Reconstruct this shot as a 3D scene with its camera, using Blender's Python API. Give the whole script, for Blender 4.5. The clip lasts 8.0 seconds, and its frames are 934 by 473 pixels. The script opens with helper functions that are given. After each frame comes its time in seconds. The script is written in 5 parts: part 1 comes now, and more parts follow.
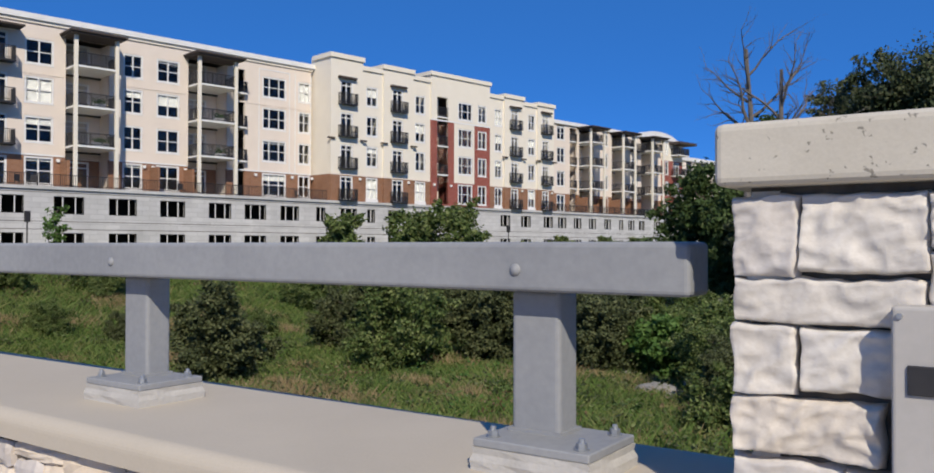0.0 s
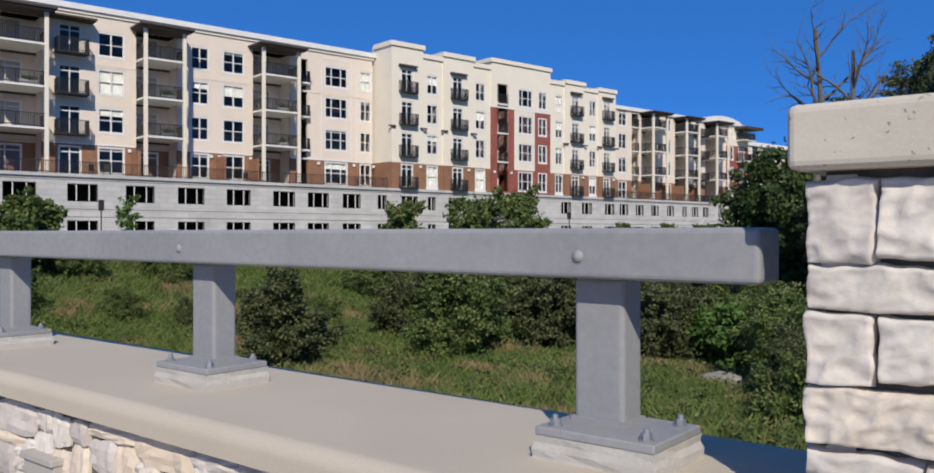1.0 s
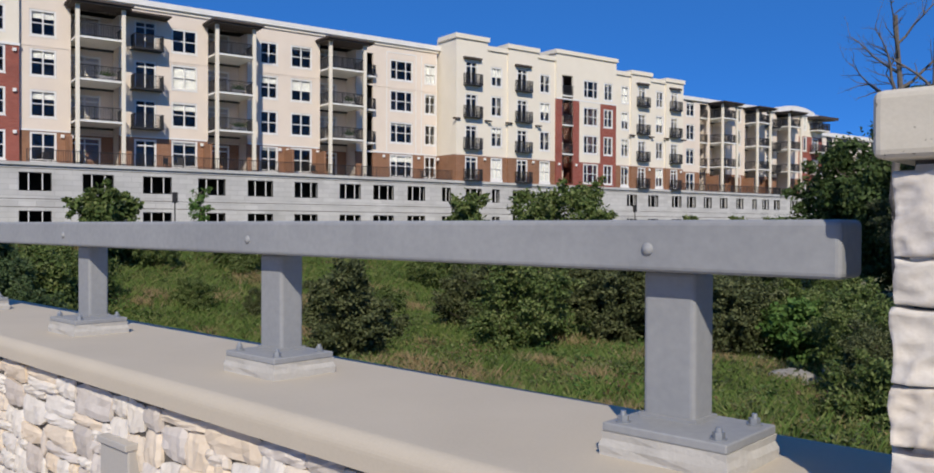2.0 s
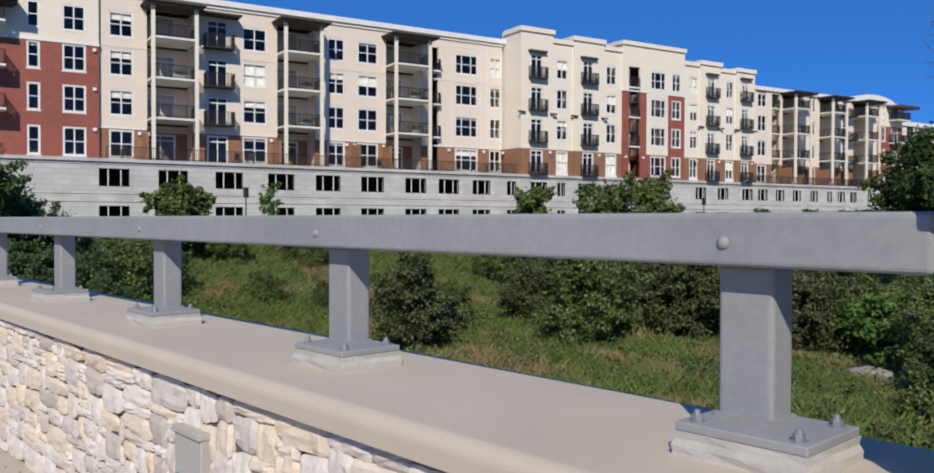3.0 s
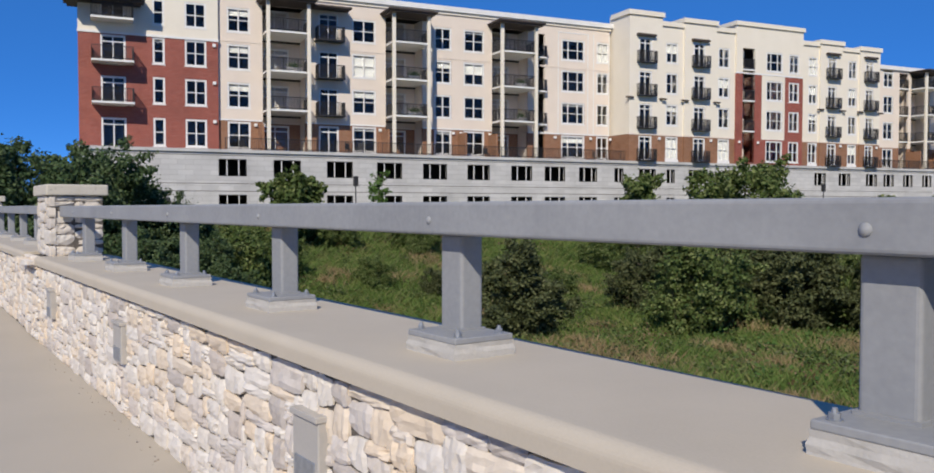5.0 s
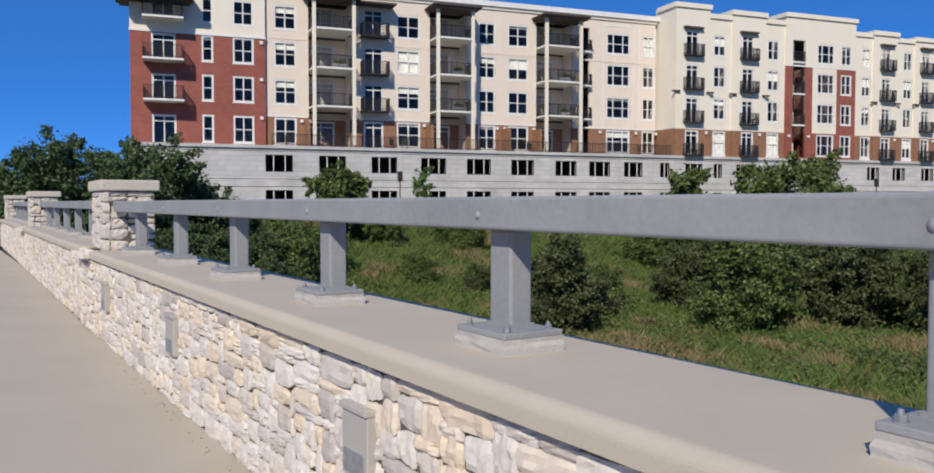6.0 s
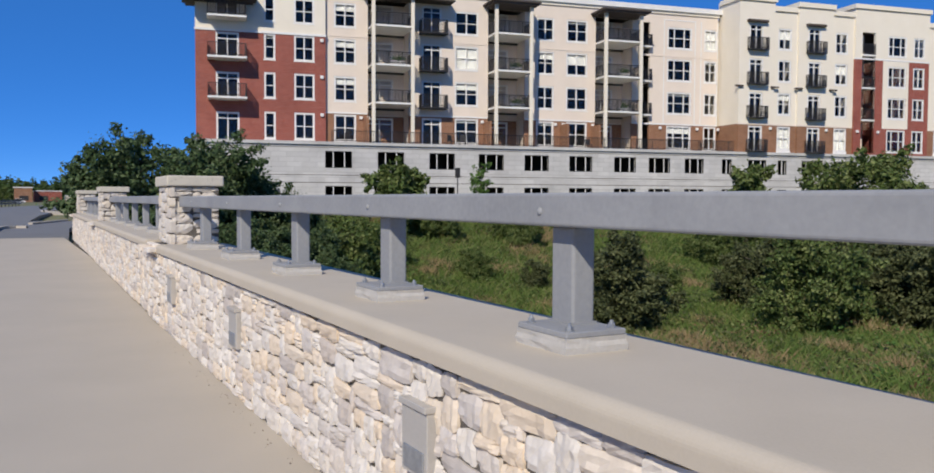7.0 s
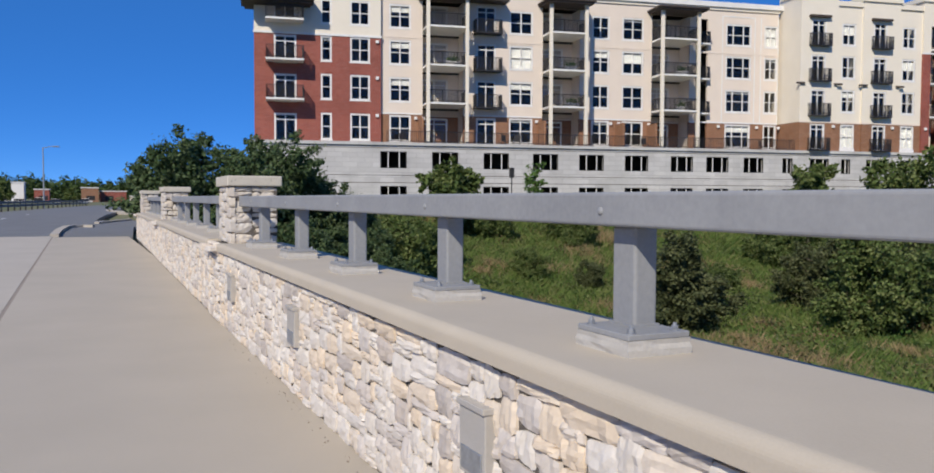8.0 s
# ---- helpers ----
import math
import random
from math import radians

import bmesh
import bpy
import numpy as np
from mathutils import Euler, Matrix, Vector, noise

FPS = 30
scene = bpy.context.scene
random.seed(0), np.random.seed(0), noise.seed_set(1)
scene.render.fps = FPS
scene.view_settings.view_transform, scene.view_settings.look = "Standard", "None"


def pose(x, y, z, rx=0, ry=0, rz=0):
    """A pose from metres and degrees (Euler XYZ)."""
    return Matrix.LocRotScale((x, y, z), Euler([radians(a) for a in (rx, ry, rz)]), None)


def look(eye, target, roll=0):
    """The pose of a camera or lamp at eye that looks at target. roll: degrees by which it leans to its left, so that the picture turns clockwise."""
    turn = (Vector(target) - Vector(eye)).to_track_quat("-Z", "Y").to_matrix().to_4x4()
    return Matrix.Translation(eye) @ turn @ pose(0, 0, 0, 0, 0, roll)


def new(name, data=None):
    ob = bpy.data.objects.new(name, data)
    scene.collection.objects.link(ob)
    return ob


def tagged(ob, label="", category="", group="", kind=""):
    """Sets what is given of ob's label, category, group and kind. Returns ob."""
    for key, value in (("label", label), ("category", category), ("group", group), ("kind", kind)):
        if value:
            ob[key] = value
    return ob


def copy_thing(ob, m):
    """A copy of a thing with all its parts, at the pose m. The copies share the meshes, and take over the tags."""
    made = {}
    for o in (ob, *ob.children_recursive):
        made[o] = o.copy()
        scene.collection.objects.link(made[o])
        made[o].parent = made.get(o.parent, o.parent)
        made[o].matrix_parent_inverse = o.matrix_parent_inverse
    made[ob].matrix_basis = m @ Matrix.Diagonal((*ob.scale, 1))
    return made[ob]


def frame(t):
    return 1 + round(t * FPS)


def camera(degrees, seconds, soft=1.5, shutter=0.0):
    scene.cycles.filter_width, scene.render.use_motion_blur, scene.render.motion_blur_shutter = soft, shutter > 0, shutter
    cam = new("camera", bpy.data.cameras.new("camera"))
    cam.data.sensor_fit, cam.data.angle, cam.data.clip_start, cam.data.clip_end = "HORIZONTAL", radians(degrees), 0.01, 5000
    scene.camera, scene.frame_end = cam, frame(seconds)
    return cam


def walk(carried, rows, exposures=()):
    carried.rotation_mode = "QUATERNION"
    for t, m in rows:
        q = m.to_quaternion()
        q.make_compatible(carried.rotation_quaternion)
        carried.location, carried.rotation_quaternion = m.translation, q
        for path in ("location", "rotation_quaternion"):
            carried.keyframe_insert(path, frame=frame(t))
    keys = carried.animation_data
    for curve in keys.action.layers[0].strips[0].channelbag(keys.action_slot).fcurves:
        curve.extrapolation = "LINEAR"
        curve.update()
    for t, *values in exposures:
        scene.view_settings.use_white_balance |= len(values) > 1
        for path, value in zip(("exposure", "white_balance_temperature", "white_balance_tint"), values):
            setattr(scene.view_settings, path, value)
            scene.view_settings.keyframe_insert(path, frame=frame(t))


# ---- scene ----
# camera and walk
cam = camera(58.5, 8.0, soft=1.8)
walk(cam, [
    (0, pose(0.000, 0.000, 1.450, 90.76, -0.13, 34.18)),
    (0.5, pose(-0.007, 0.008, 1.449, 90.26, -0.00, 36.30)),
    (1, pose(-0.014, 0.015, 1.448, 89.88, -0.06, 38.32)),
    (1.5, pose(-0.023, 0.020, 1.447, 89.57, -0.13, 40.23)),
    (2, pose(-0.035, 0.033, 1.446, 89.35, -0.23, 42.71)),
    (3.5, pose(-0.073, 0.054, 1.444, 88.70, -0.13, 49.15)),
    (4, pose(-0.086, 0.057, 1.443, 88.49, -0.22, 51.08)),
    (4.5, pose(-0.099, 0.058, 1.442, 88.25, -0.12, 52.86)),
    (6, pose(-0.135, 0.047, 1.439, 87.74, -0.04, 57.40)),
    (6.5, pose(-0.151, 0.047, 1.439, 87.54, -0.12, 59.19)),
    (7, pose(-0.170, 0.049, 1.438, 87.48, -0.24, 61.32)),
    (7.5, pose(-0.191, 0.052, 1.437, 87.48, -0.27, 63.48)),
    (8, pose(-0.206, 0.046, 1.436, 87.46, -0.24, 65.01))])

# world, sun, exposure
SUN_ELEVATION, SUN_SIDE = 38.0, 44.0
world = bpy.data.worlds.new("sky")
scene.world = world
world.use_nodes = True
wt = world.node_tree
sky = wt.nodes.new("ShaderNodeTexSky")
sky.sky_type, sky.sun_disc = "NISHITA", False
sky.sun_elevation, sky.sun_rotation = radians(SUN_ELEVATION), radians(180 - SUN_SIDE)
sky.air_density, sky.dust_density, sky.ozone_density, sky.altitude = 0.6, 0.0, 7.0, 3500
deep = wt.nodes.new("ShaderNodeHueSaturation")
deep.inputs["Hue"].default_value, deep.inputs["Saturation"].default_value = 0.506, 1.18
ray = wt.nodes.new("ShaderNodeTexCoord")
lift = wt.nodes.new("ShaderNodeVectorMath")
lift.operation = "ADD"
lift.inputs[1].default_value = (0, 0, 0.025)
wt.links.new(ray.outputs["Generated"], lift.inputs[0])
wt.links.new(lift.outputs[0], sky.inputs["Vector"])
wt.links.new(sky.outputs[0], deep.inputs["Color"])
even = wt.nodes.new("ShaderNodeMix")
even.data_type = "RGBA"
even.inputs[0].default_value = 0.4
even.inputs[7].default_value = (0.44, 1.95, 5.8, 1)
wt.links.new(deep.outputs[0], even.inputs[6])
wt.links.new(even.outputs[2], wt.nodes["Background"].inputs[0])
wt.nodes["Background"].inputs[1].default_value = 0.133
sun = new("sun", bpy.data.lights.new("sun", "SUN"))
sun.data.energy, sun.data.angle, sun.data.color = 4.25, radians(0.5), (1.0, 0.925, 0.81)
SUN_WAY = Vector((math.sin(radians(SUN_SIDE)) * math.cos(radians(SUN_ELEVATION)),
                  -math.cos(radians(SUN_SIDE)) * math.cos(radians(SUN_ELEVATION)), math.sin(radians(SUN_ELEVATION))))
sun.matrix_world = look(SUN_WAY * 60, (0, 0, 0))
scene.view_settings.exposure = 0.0


# materials
def mat(name, base, dark=None, scale=4.0, rough=0.7, metal=0.0, bump=0.1, fine=60.0, mix=0.5, spec=0.4, random_hue=0.0, world_size=False):
    """A surface that varies at two scales, with fine relief."""
    m = bpy.data.materials.new(name)
    m.use_nodes = True
    nt = m.node_tree
    b = nt.nodes["Principled BSDF"]
    co = nt.nodes.new("ShaderNodeTexCoord")
    n1 = nt.nodes.new("ShaderNodeTexNoise")
    n1.inputs["Scale"].default_value, n1.inputs["Detail"].default_value = scale, 5
    n2 = nt.nodes.new("ShaderNodeTexNoise")
    n2.inputs["Scale"].default_value, n2.inputs["Detail"].default_value = fine, 3
    for n in (n1, n2):
        nt.links.new(nt.nodes.new("ShaderNodeNewGeometry").outputs["Position"] if world_size else co.outputs["Object"], n.inputs["Vector"])
    add = nt.nodes.new("ShaderNodeMix")
    add.data_type = "FLOAT"
    add.inputs[0].default_value = 0.35
    nt.links.new(n1.outputs["Fac"], add.inputs[2])
    nt.links.new(n2.outputs["Fac"], add.inputs[3])
    ramp = nt.nodes.new("ShaderNodeValToRGB")
    ramp.color_ramp.elements[0].position, ramp.color_ramp.elements[1].position = 0.5 - mix / 3, 0.5 + mix / 3
    ramp.color_ramp.elements[0].color = (*(dark or [c * 0.75 for c in base]), 1)
    ramp.color_ramp.elements[1].color = (*base, 1)
    nt.links.new(add.outputs[0], ramp.inputs[0])
    out = ramp.outputs[0]
    if random_hue:
        info = nt.nodes.new("ShaderNodeObjectInfo")
        geo = nt.nodes.new("ShaderNodeNewGeometry")
        plus = nt.nodes.new("ShaderNodeMath")
        plus.operation = "ADD"
        nt.links.new(info.outputs["Random"], plus.inputs[0])
        nt.links.new(geo.outputs["Random Per Island"], plus.inputs[1])
        fr = nt.nodes.new("ShaderNodeMath")
        fr.operation = "FRACT"
        nt.links.new(plus.outputs[0], fr.inputs[0])
        r2 = nt.nodes.new("ShaderNodeValToRGB")
        h = random_hue
        shades = ((0.0, (1, 1, 1)), (0.34, (0.97, 0.96, 0.94)), (0.42, (1, 1 - h * 0.3, 1 - h * 0.68)), (0.60, (0.98, 1 - h * 0.22, 1 - h * 0.45)),
                  (0.68, (1 - h * 0.35, 1 - h * 0.38, 1 - h * 0.34)), (0.80, (1 - h * 0.5, 1 - h * 0.62, 1 - h * 0.68)), (0.88, (1 - h * 0.95, 1 - h * 1.02, 1 - h * 1.02)), (1.0, (1, 1, 1)))
        for at_, shade in shades[1:-1]:
            r2.color_ramp.elements.new(at_).color = (*shade, 1)
        r2.color_ramp.elements[0].color = (1, 1, 1, 1)
        r2.color_ramp.elements[-1].color = (1, 1, 1, 1)
        nt.links.new(fr.outputs[0], r2.inputs[0])
        mul = nt.nodes.new("ShaderNodeMix")
        mul.data_type, mul.blend_type = "RGBA", "MULTIPLY"
        mul.inputs[0].default_value = 1
        nt.links.new(out, mul.inputs[6])
        nt.links.new(r2.outputs[0], mul.inputs[7])
        out = mul.outputs[2]
    nt.links.new(out, b.inputs["Base Color"])
    b.inputs["Roughness"].default_value, b.inputs["Metallic"].default_value = rough, metal
    b.inputs["Specular IOR Level"].default_value = spec
    if bump:
        bn = nt.nodes.new("ShaderNodeBump")
        bn.inputs["Strength"].default_value, bn.inputs["Distance"].default_value = bump, 0.02
        nt.links.new(add.outputs[0], bn.inputs["Height"])
        nt.links.new(bn.outputs[0], b.inputs["Normal"])
    return m


def brick_mat(name, c1, c2, mortar, size=(0.3, 0.1, 0.008)):
    """Running-bond brickwork for walls seen from far off, in the local x and z."""
    m = mat(name, c1, bump=0.0)
    nt = m.node_tree
    b = nt.nodes["Principled BSDF"]
    co = nt.nodes.new("ShaderNodeTexCoord")
    sep = nt.nodes.new("ShaderNodeSeparateXYZ")
    comb = nt.nodes.new("ShaderNodeCombineXYZ")
    plus = nt.nodes.new("ShaderNodeMath")
    plus.operation = "ADD"
    nt.links.new(co.outputs["Object"], sep.inputs[0])
    nt.links.new(sep.outputs[0], plus.inputs[0])
    nt.links.new(sep.outputs[1], plus.inputs[1])
    nt.links.new(plus.outputs[0], comb.inputs[0])
    nt.links.new(sep.outputs[2], comb.inputs[1])
    bt = nt.nodes.new("ShaderNodeTexBrick")
    bt.inputs["Scale"].default_value = 1.0
    bt.inputs["Brick Width"].default_value, bt.inputs["Row Height"].default_value = size[:2]
    bt.inputs["Mortar Size"].default_value = size[2]
    bt.inputs["Color1"].default_value, bt.inputs["Color2"].default_value = (*c1, 1), (*c2, 1)
    bt.inputs["Mortar"].default_value = (*mortar, 1)
    nt.links.new(comb.outputs[0], bt.inputs["Vector"])
    n = nt.nodes.new("ShaderNodeTexNoise")
    n.inputs["Scale"].default_value = 0.5
    n.inputs["Detail"].default_value = 6
    nt.links.new(co.outputs["Object"], n.inputs["Vector"])
    r = nt.nodes.new("ShaderNodeMapRange")
    r.inputs[3].default_value, r.inputs[4].default_value = 0.7, 1.25
    nt.links.new(n.outputs["Fac"], r.inputs[0])
    mul = nt.nodes.new("ShaderNodeVectorMath")
    mul.operation = "SCALE"
    nt.links.new(bt.outputs["Color"], mul.inputs[0])
    nt.links.new(r.outputs[0], mul.inputs["Scale"])
    nt.links.new(mul.outputs[0], b.inputs["Base Color"])
    return m


def glass_mat(name, tint, rough=0.02):
    m = bpy.data.materials.new(name)
    m.use_nodes = True
    b = m.node_tree.nodes["Principled BSDF"]
    b.inputs["Base Color"].default_value = (*tint, 1)
    b.inputs["Roughness"].default_value = rough
    b.inputs["Transmission Weight"].default_value = 1.0
    b.inputs["IOR"].default_value = 1.5
    return m


def leaf_mat(name, a, b_, c):
    """Leaves whose green differs from clump to clump, with light shining through."""
    m = bpy.data.materials.new(name)
    m.use_nodes = True
    nt = m.node_tree
    b = nt.nodes["Principled BSDF"]
    geo = nt.nodes.new("ShaderNodeNewGeometry")
    co = nt.nodes.new("ShaderNodeTexCoord")
    n = nt.nodes.new("ShaderNodeTexNoise")
    n.inputs["Scale"].default_value, n.inputs["Detail"].default_value = 0.9, 3
    nt.links.new(co.outputs["Object"], n.inputs["Vector"])
    mx = nt.nodes.new("ShaderNodeMix")
    mx.data_type = "FLOAT"
    mx.inputs[0].default_value = 0.45
    nt.links.new(n.outputs["Fac"], mx.inputs[2])
    nt.links.new(geo.outputs["Random Per Island"], mx.inputs[3])
    r = nt.nodes.new("ShaderNodeValToRGB")
    r.color_ramp.elements[0].position, r.color_ramp.elements[1].position = 0.25, 0.75
    r.color_ramp.elements[0].color, r.color_ramp.elements[1].color = (*a, 1), (*c, 1)
    r.color_ramp.elements.new(0.5).color = (*b_, 1)
    nt.links.new(mx.outputs[0], r.inputs[0])
    nt.links.new(r.outputs[0], b.inputs["Base Color"])
    b.inputs["Roughness"].default_value = 0.6
    b.inputs["Specular IOR Level"].default_value = 0.12
    tr = nt.nodes.new("ShaderNodeBsdfTranslucent")
    nt.links.new(r.outputs[0], tr.inputs[0])
    ms = nt.nodes.new("ShaderNodeMixShader")
    ms.inputs[0].default_value = 0.3
    nt.links.new(b.outputs[0], ms.inputs[1])
    nt.links.new(tr.outputs[0], ms.inputs[2])
    nt.links.new(ms.outputs[0], nt.nodes["Material Output"].inputs[0])
    return m


BEIGE = mat("beige_stucco", (0.77, 0.665, 0.555), (0.715, 0.615, 0.51), 0.7, 0.9, bump=0.05, fine=9)
CREAM = mat("cream_stucco", (0.80, 0.73, 0.605), (0.755, 0.685, 0.56), 0.7, 0.9, bump=0.05, fine=9)
WHITE = mat("white_trim", (0.79, 0.77, 0.73), (0.70, 0.68, 0.64), 1.5, 0.6, bump=0.02)
BROWN_BRICK = brick_mat("brown_brick", (0.30, 0.145, 0.075), (0.24, 0.11, 0.055), (0.30, 0.2, 0.14))
RED_BRICK = brick_mat("red_brick", (0.32, 0.085, 0.055), (0.25, 0.062, 0.042), (0.3, 0.15, 0.12))
BLOCK = brick_mat("garage_block", (0.56, 0.545, 0.515), (0.48, 0.465, 0.44), (0.40, 0.385, 0.36), (1.2, 0.4, 0.016))
DARK_METAL = mat("dark_metal", (0.035, 0.032, 0.032), (0.02, 0.02, 0.02), 3, 0.5, bump=0.02)
CANOPY = mat("canopy_brown", (0.075, 0.055, 0.045), (0.05, 0.038, 0.03), 2, 0.7, bump=0.03)
# the dimness of unlit interiors is put into this dark colour
ROOM = mat("interior_shade", (0.09, 0.085, 0.08), (0.05, 0.048, 0.045), 0.6, 0.9, bump=0.0)
GLASS = glass_mat("window_glass", (0.75, 0.82, 0.86))
BLIND = mat("window_blind", (0.72, 0.70, 0.66), (0.6, 0.58, 0.54), 3, 0.8, bump=0.0)
CONCRETE = mat("coping_concrete", (0.53, 0.46, 0.36), (0.45, 0.39, 0.305), 2.2, 0.88, bump=0.12, fine=110, mix=0.8)
CAP_STONE = mat("cap_concrete", (0.57, 0.52, 0.43), (0.47, 0.425, 0.345), 6, 0.9, bump=0.06, fine=140, mix=0.6)
SIDEWALK = mat("sidewalk_concrete", (0.485, 0.425, 0.34), (0.40, 0.35, 0.28), 0.9, 0.9, bump=0.15, fine=150, mix=0.9)
DECK = mat("deck_concrete", (0.50, 0.445, 0.37), (0.42, 0.375, 0.31), 0.8, 0.9, bump=0.15, fine=120, mix=0.8)
ASPHALT = mat("asphalt", (0.20, 0.20, 0.20), (0.15, 0.15, 0.152), 0.5, 0.9, bump=0.2, fine=80, mix=0.8)
STEEL = mat("grey_painted_steel", (0.325, 0.325, 0.322), (0.232, 0.235, 0.24), 2.2, 0.55, metal=0.0, bump=0.08, fine=45, mix=0.6, spec=0.2)
GALV = mat("galvanised_bolt", (0.42, 0.43, 0.44), (0.3, 0.31, 0.32), 20, 0.45, metal=0.6, bump=0.05)
GROUT = mat("grout_pad", (0.53, 0.50, 0.45), (0.38, 0.355, 0.315), 14, 0.9, bump=0.3, fine=70, mix=0.9)
STONE = mat("pale_ledgestone", (0.78, 0.725, 0.65), (0.60, 0.54, 0.465), 7, 0.85, bump=0.4, fine=45, mix=0.8, random_hue=0.36, world_size=True)
PALE_STONE = mat("white_ledgestone", (0.71, 0.665, 0.60), (0.53, 0.475, 0.405), 8, 0.85, bump=0.16, fine=90, mix=0.7, random_hue=0.2, world_size=True)


def pit(m, scale, reach):
    """Scattered dark pits in a cast surface."""
    nt = m.node_tree
    b = nt.nodes["Principled BSDF"]
    old = b.inputs["Base Color"].links[0].from_socket
    co = nt.nodes.new("ShaderNodeTexCoord")
    wobble = nt.nodes.new("ShaderNodeTexNoise")
    wobble.inputs["Scale"].default_value = scale * 2
    v = nt.nodes.new("ShaderNodeTexVoronoi")
    v.inputs["Scale"].default_value = scale
    mixv = nt.nodes.new("ShaderNodeMix")
    mixv.data_type = "VECTOR"
    mixv.inputs[0].default_value = 0.06
    nt.links.new(co.outputs["Object"], wobble.inputs["Vector"])
    nt.links.new(co.outputs["Object"], mixv.inputs[4])
    nt.links.new(wobble.outputs["Color"], mixv.inputs[5])
    nt.links.new(mixv.outputs[1], v.inputs["Vector"])
    r = nt.nodes.new("ShaderNodeMapRange")
    r.inputs[1].default_value, r.inputs[2].default_value = reach * 0.5, reach
    r.inputs[3].default_value, r.inputs[4].default_value = 0.45, 1.0
    nt.links.new(v.outputs["Distance"], r.inputs[0])
    mul = nt.nodes.new("ShaderNodeVectorMath")
    mul.operation = "SCALE"
    nt.links.new(old, mul.inputs[0])
    nt.links.new(r.outputs[0], mul.inputs["Scale"])
    nt.links.new(mul.outputs[0], b.inputs["Base Color"])


pit(CAP_STONE, 30, 0.2)
MORTAR = mat("mortar", (0.14, 0.12, 0.10), (0.08, 0.07, 0.058), 25, 0.95, bump=0.4)
BOX_GREY = mat("grey_box_paint", (0.44, 0.41, 0.37), (0.38, 0.355, 0.32), 4, 0.5, bump=0.02)
BARK = mat("bark", (0.12, 0.095, 0.07), (0.06, 0.048, 0.036), 8, 0.9, bump=0.4)
DEADWOOD = mat("dead_wood", (0.17, 0.15, 0.135), (0.09, 0.08, 0.072), 6, 0.9, bump=0.3)
EARTH = mat("grass_earth", (0.12, 0.16, 0.05), (0.19, 0.145, 0.085), 0.25, 0.95, bump=0.3, fine=4, mix=0.6)
EARTH_DIRT = mat("dirt", (0.34, 0.285, 0.23), (0.25, 0.205, 0.165), 6, 0.95, bump=0.3)
LEAF_DARK = leaf_mat("leaf_dark", (0.042, 0.072, 0.022), (0.07, 0.11, 0.035), (0.115, 0.15, 0.058))
LEAF_TREE = leaf_mat("leaf_tree", (0.04, 0.07, 0.028), (0.085, 0.132, 0.052), (0.17, 0.215, 0.105))
LEAF_HILL = leaf_mat("leaf_hill", (0.042, 0.062, 0.03), (0.078, 0.10, 0.046), (0.15, 0.155, 0.085))
LEAF_OLIVE = leaf_mat("leaf_olive", (0.046, 0.057, 0.025), (0.094, 0.112, 0.046), (0.18, 0.19, 0.088))
LEAF_MID = leaf_mat("leaf_mid", (0.05, 0.084, 0.024), (0.112, 0.158, 0.044), (0.235, 0.265, 0.10))
LEAF_BRIGHT = leaf_mat("leaf_bright", (0.055, 0.115, 0.026), (0.09, 0.17, 0.04), (0.15, 0.235, 0.065))
GRASS = leaf_mat("grass_blades", (0.08, 0.13, 0.034), (0.14, 0.215, 0.052), (0.26, 0.255, 0.10))
DRY_GRASS = leaf_mat("dry_grass", (0.22, 0.18, 0.085), (0.33, 0.25, 0.13), (0.42, 0.32, 0.18))
DEAD_BRUSH = leaf_mat("dead_brush", (0.11, 0.065, 0.035), (0.20, 0.125, 0.07), (0.30, 0.21, 0.125))
ROCK = mat("grey_rock", (0.30, 0.28, 0.25), (0.18, 0.17, 0.15), 3, 0.9, bump=0.4)
PAINT = mat("road_paint", (0.7, 0.7, 0.66), (0.5, 0.5, 0.47), 6, 0.8, bump=0.05)


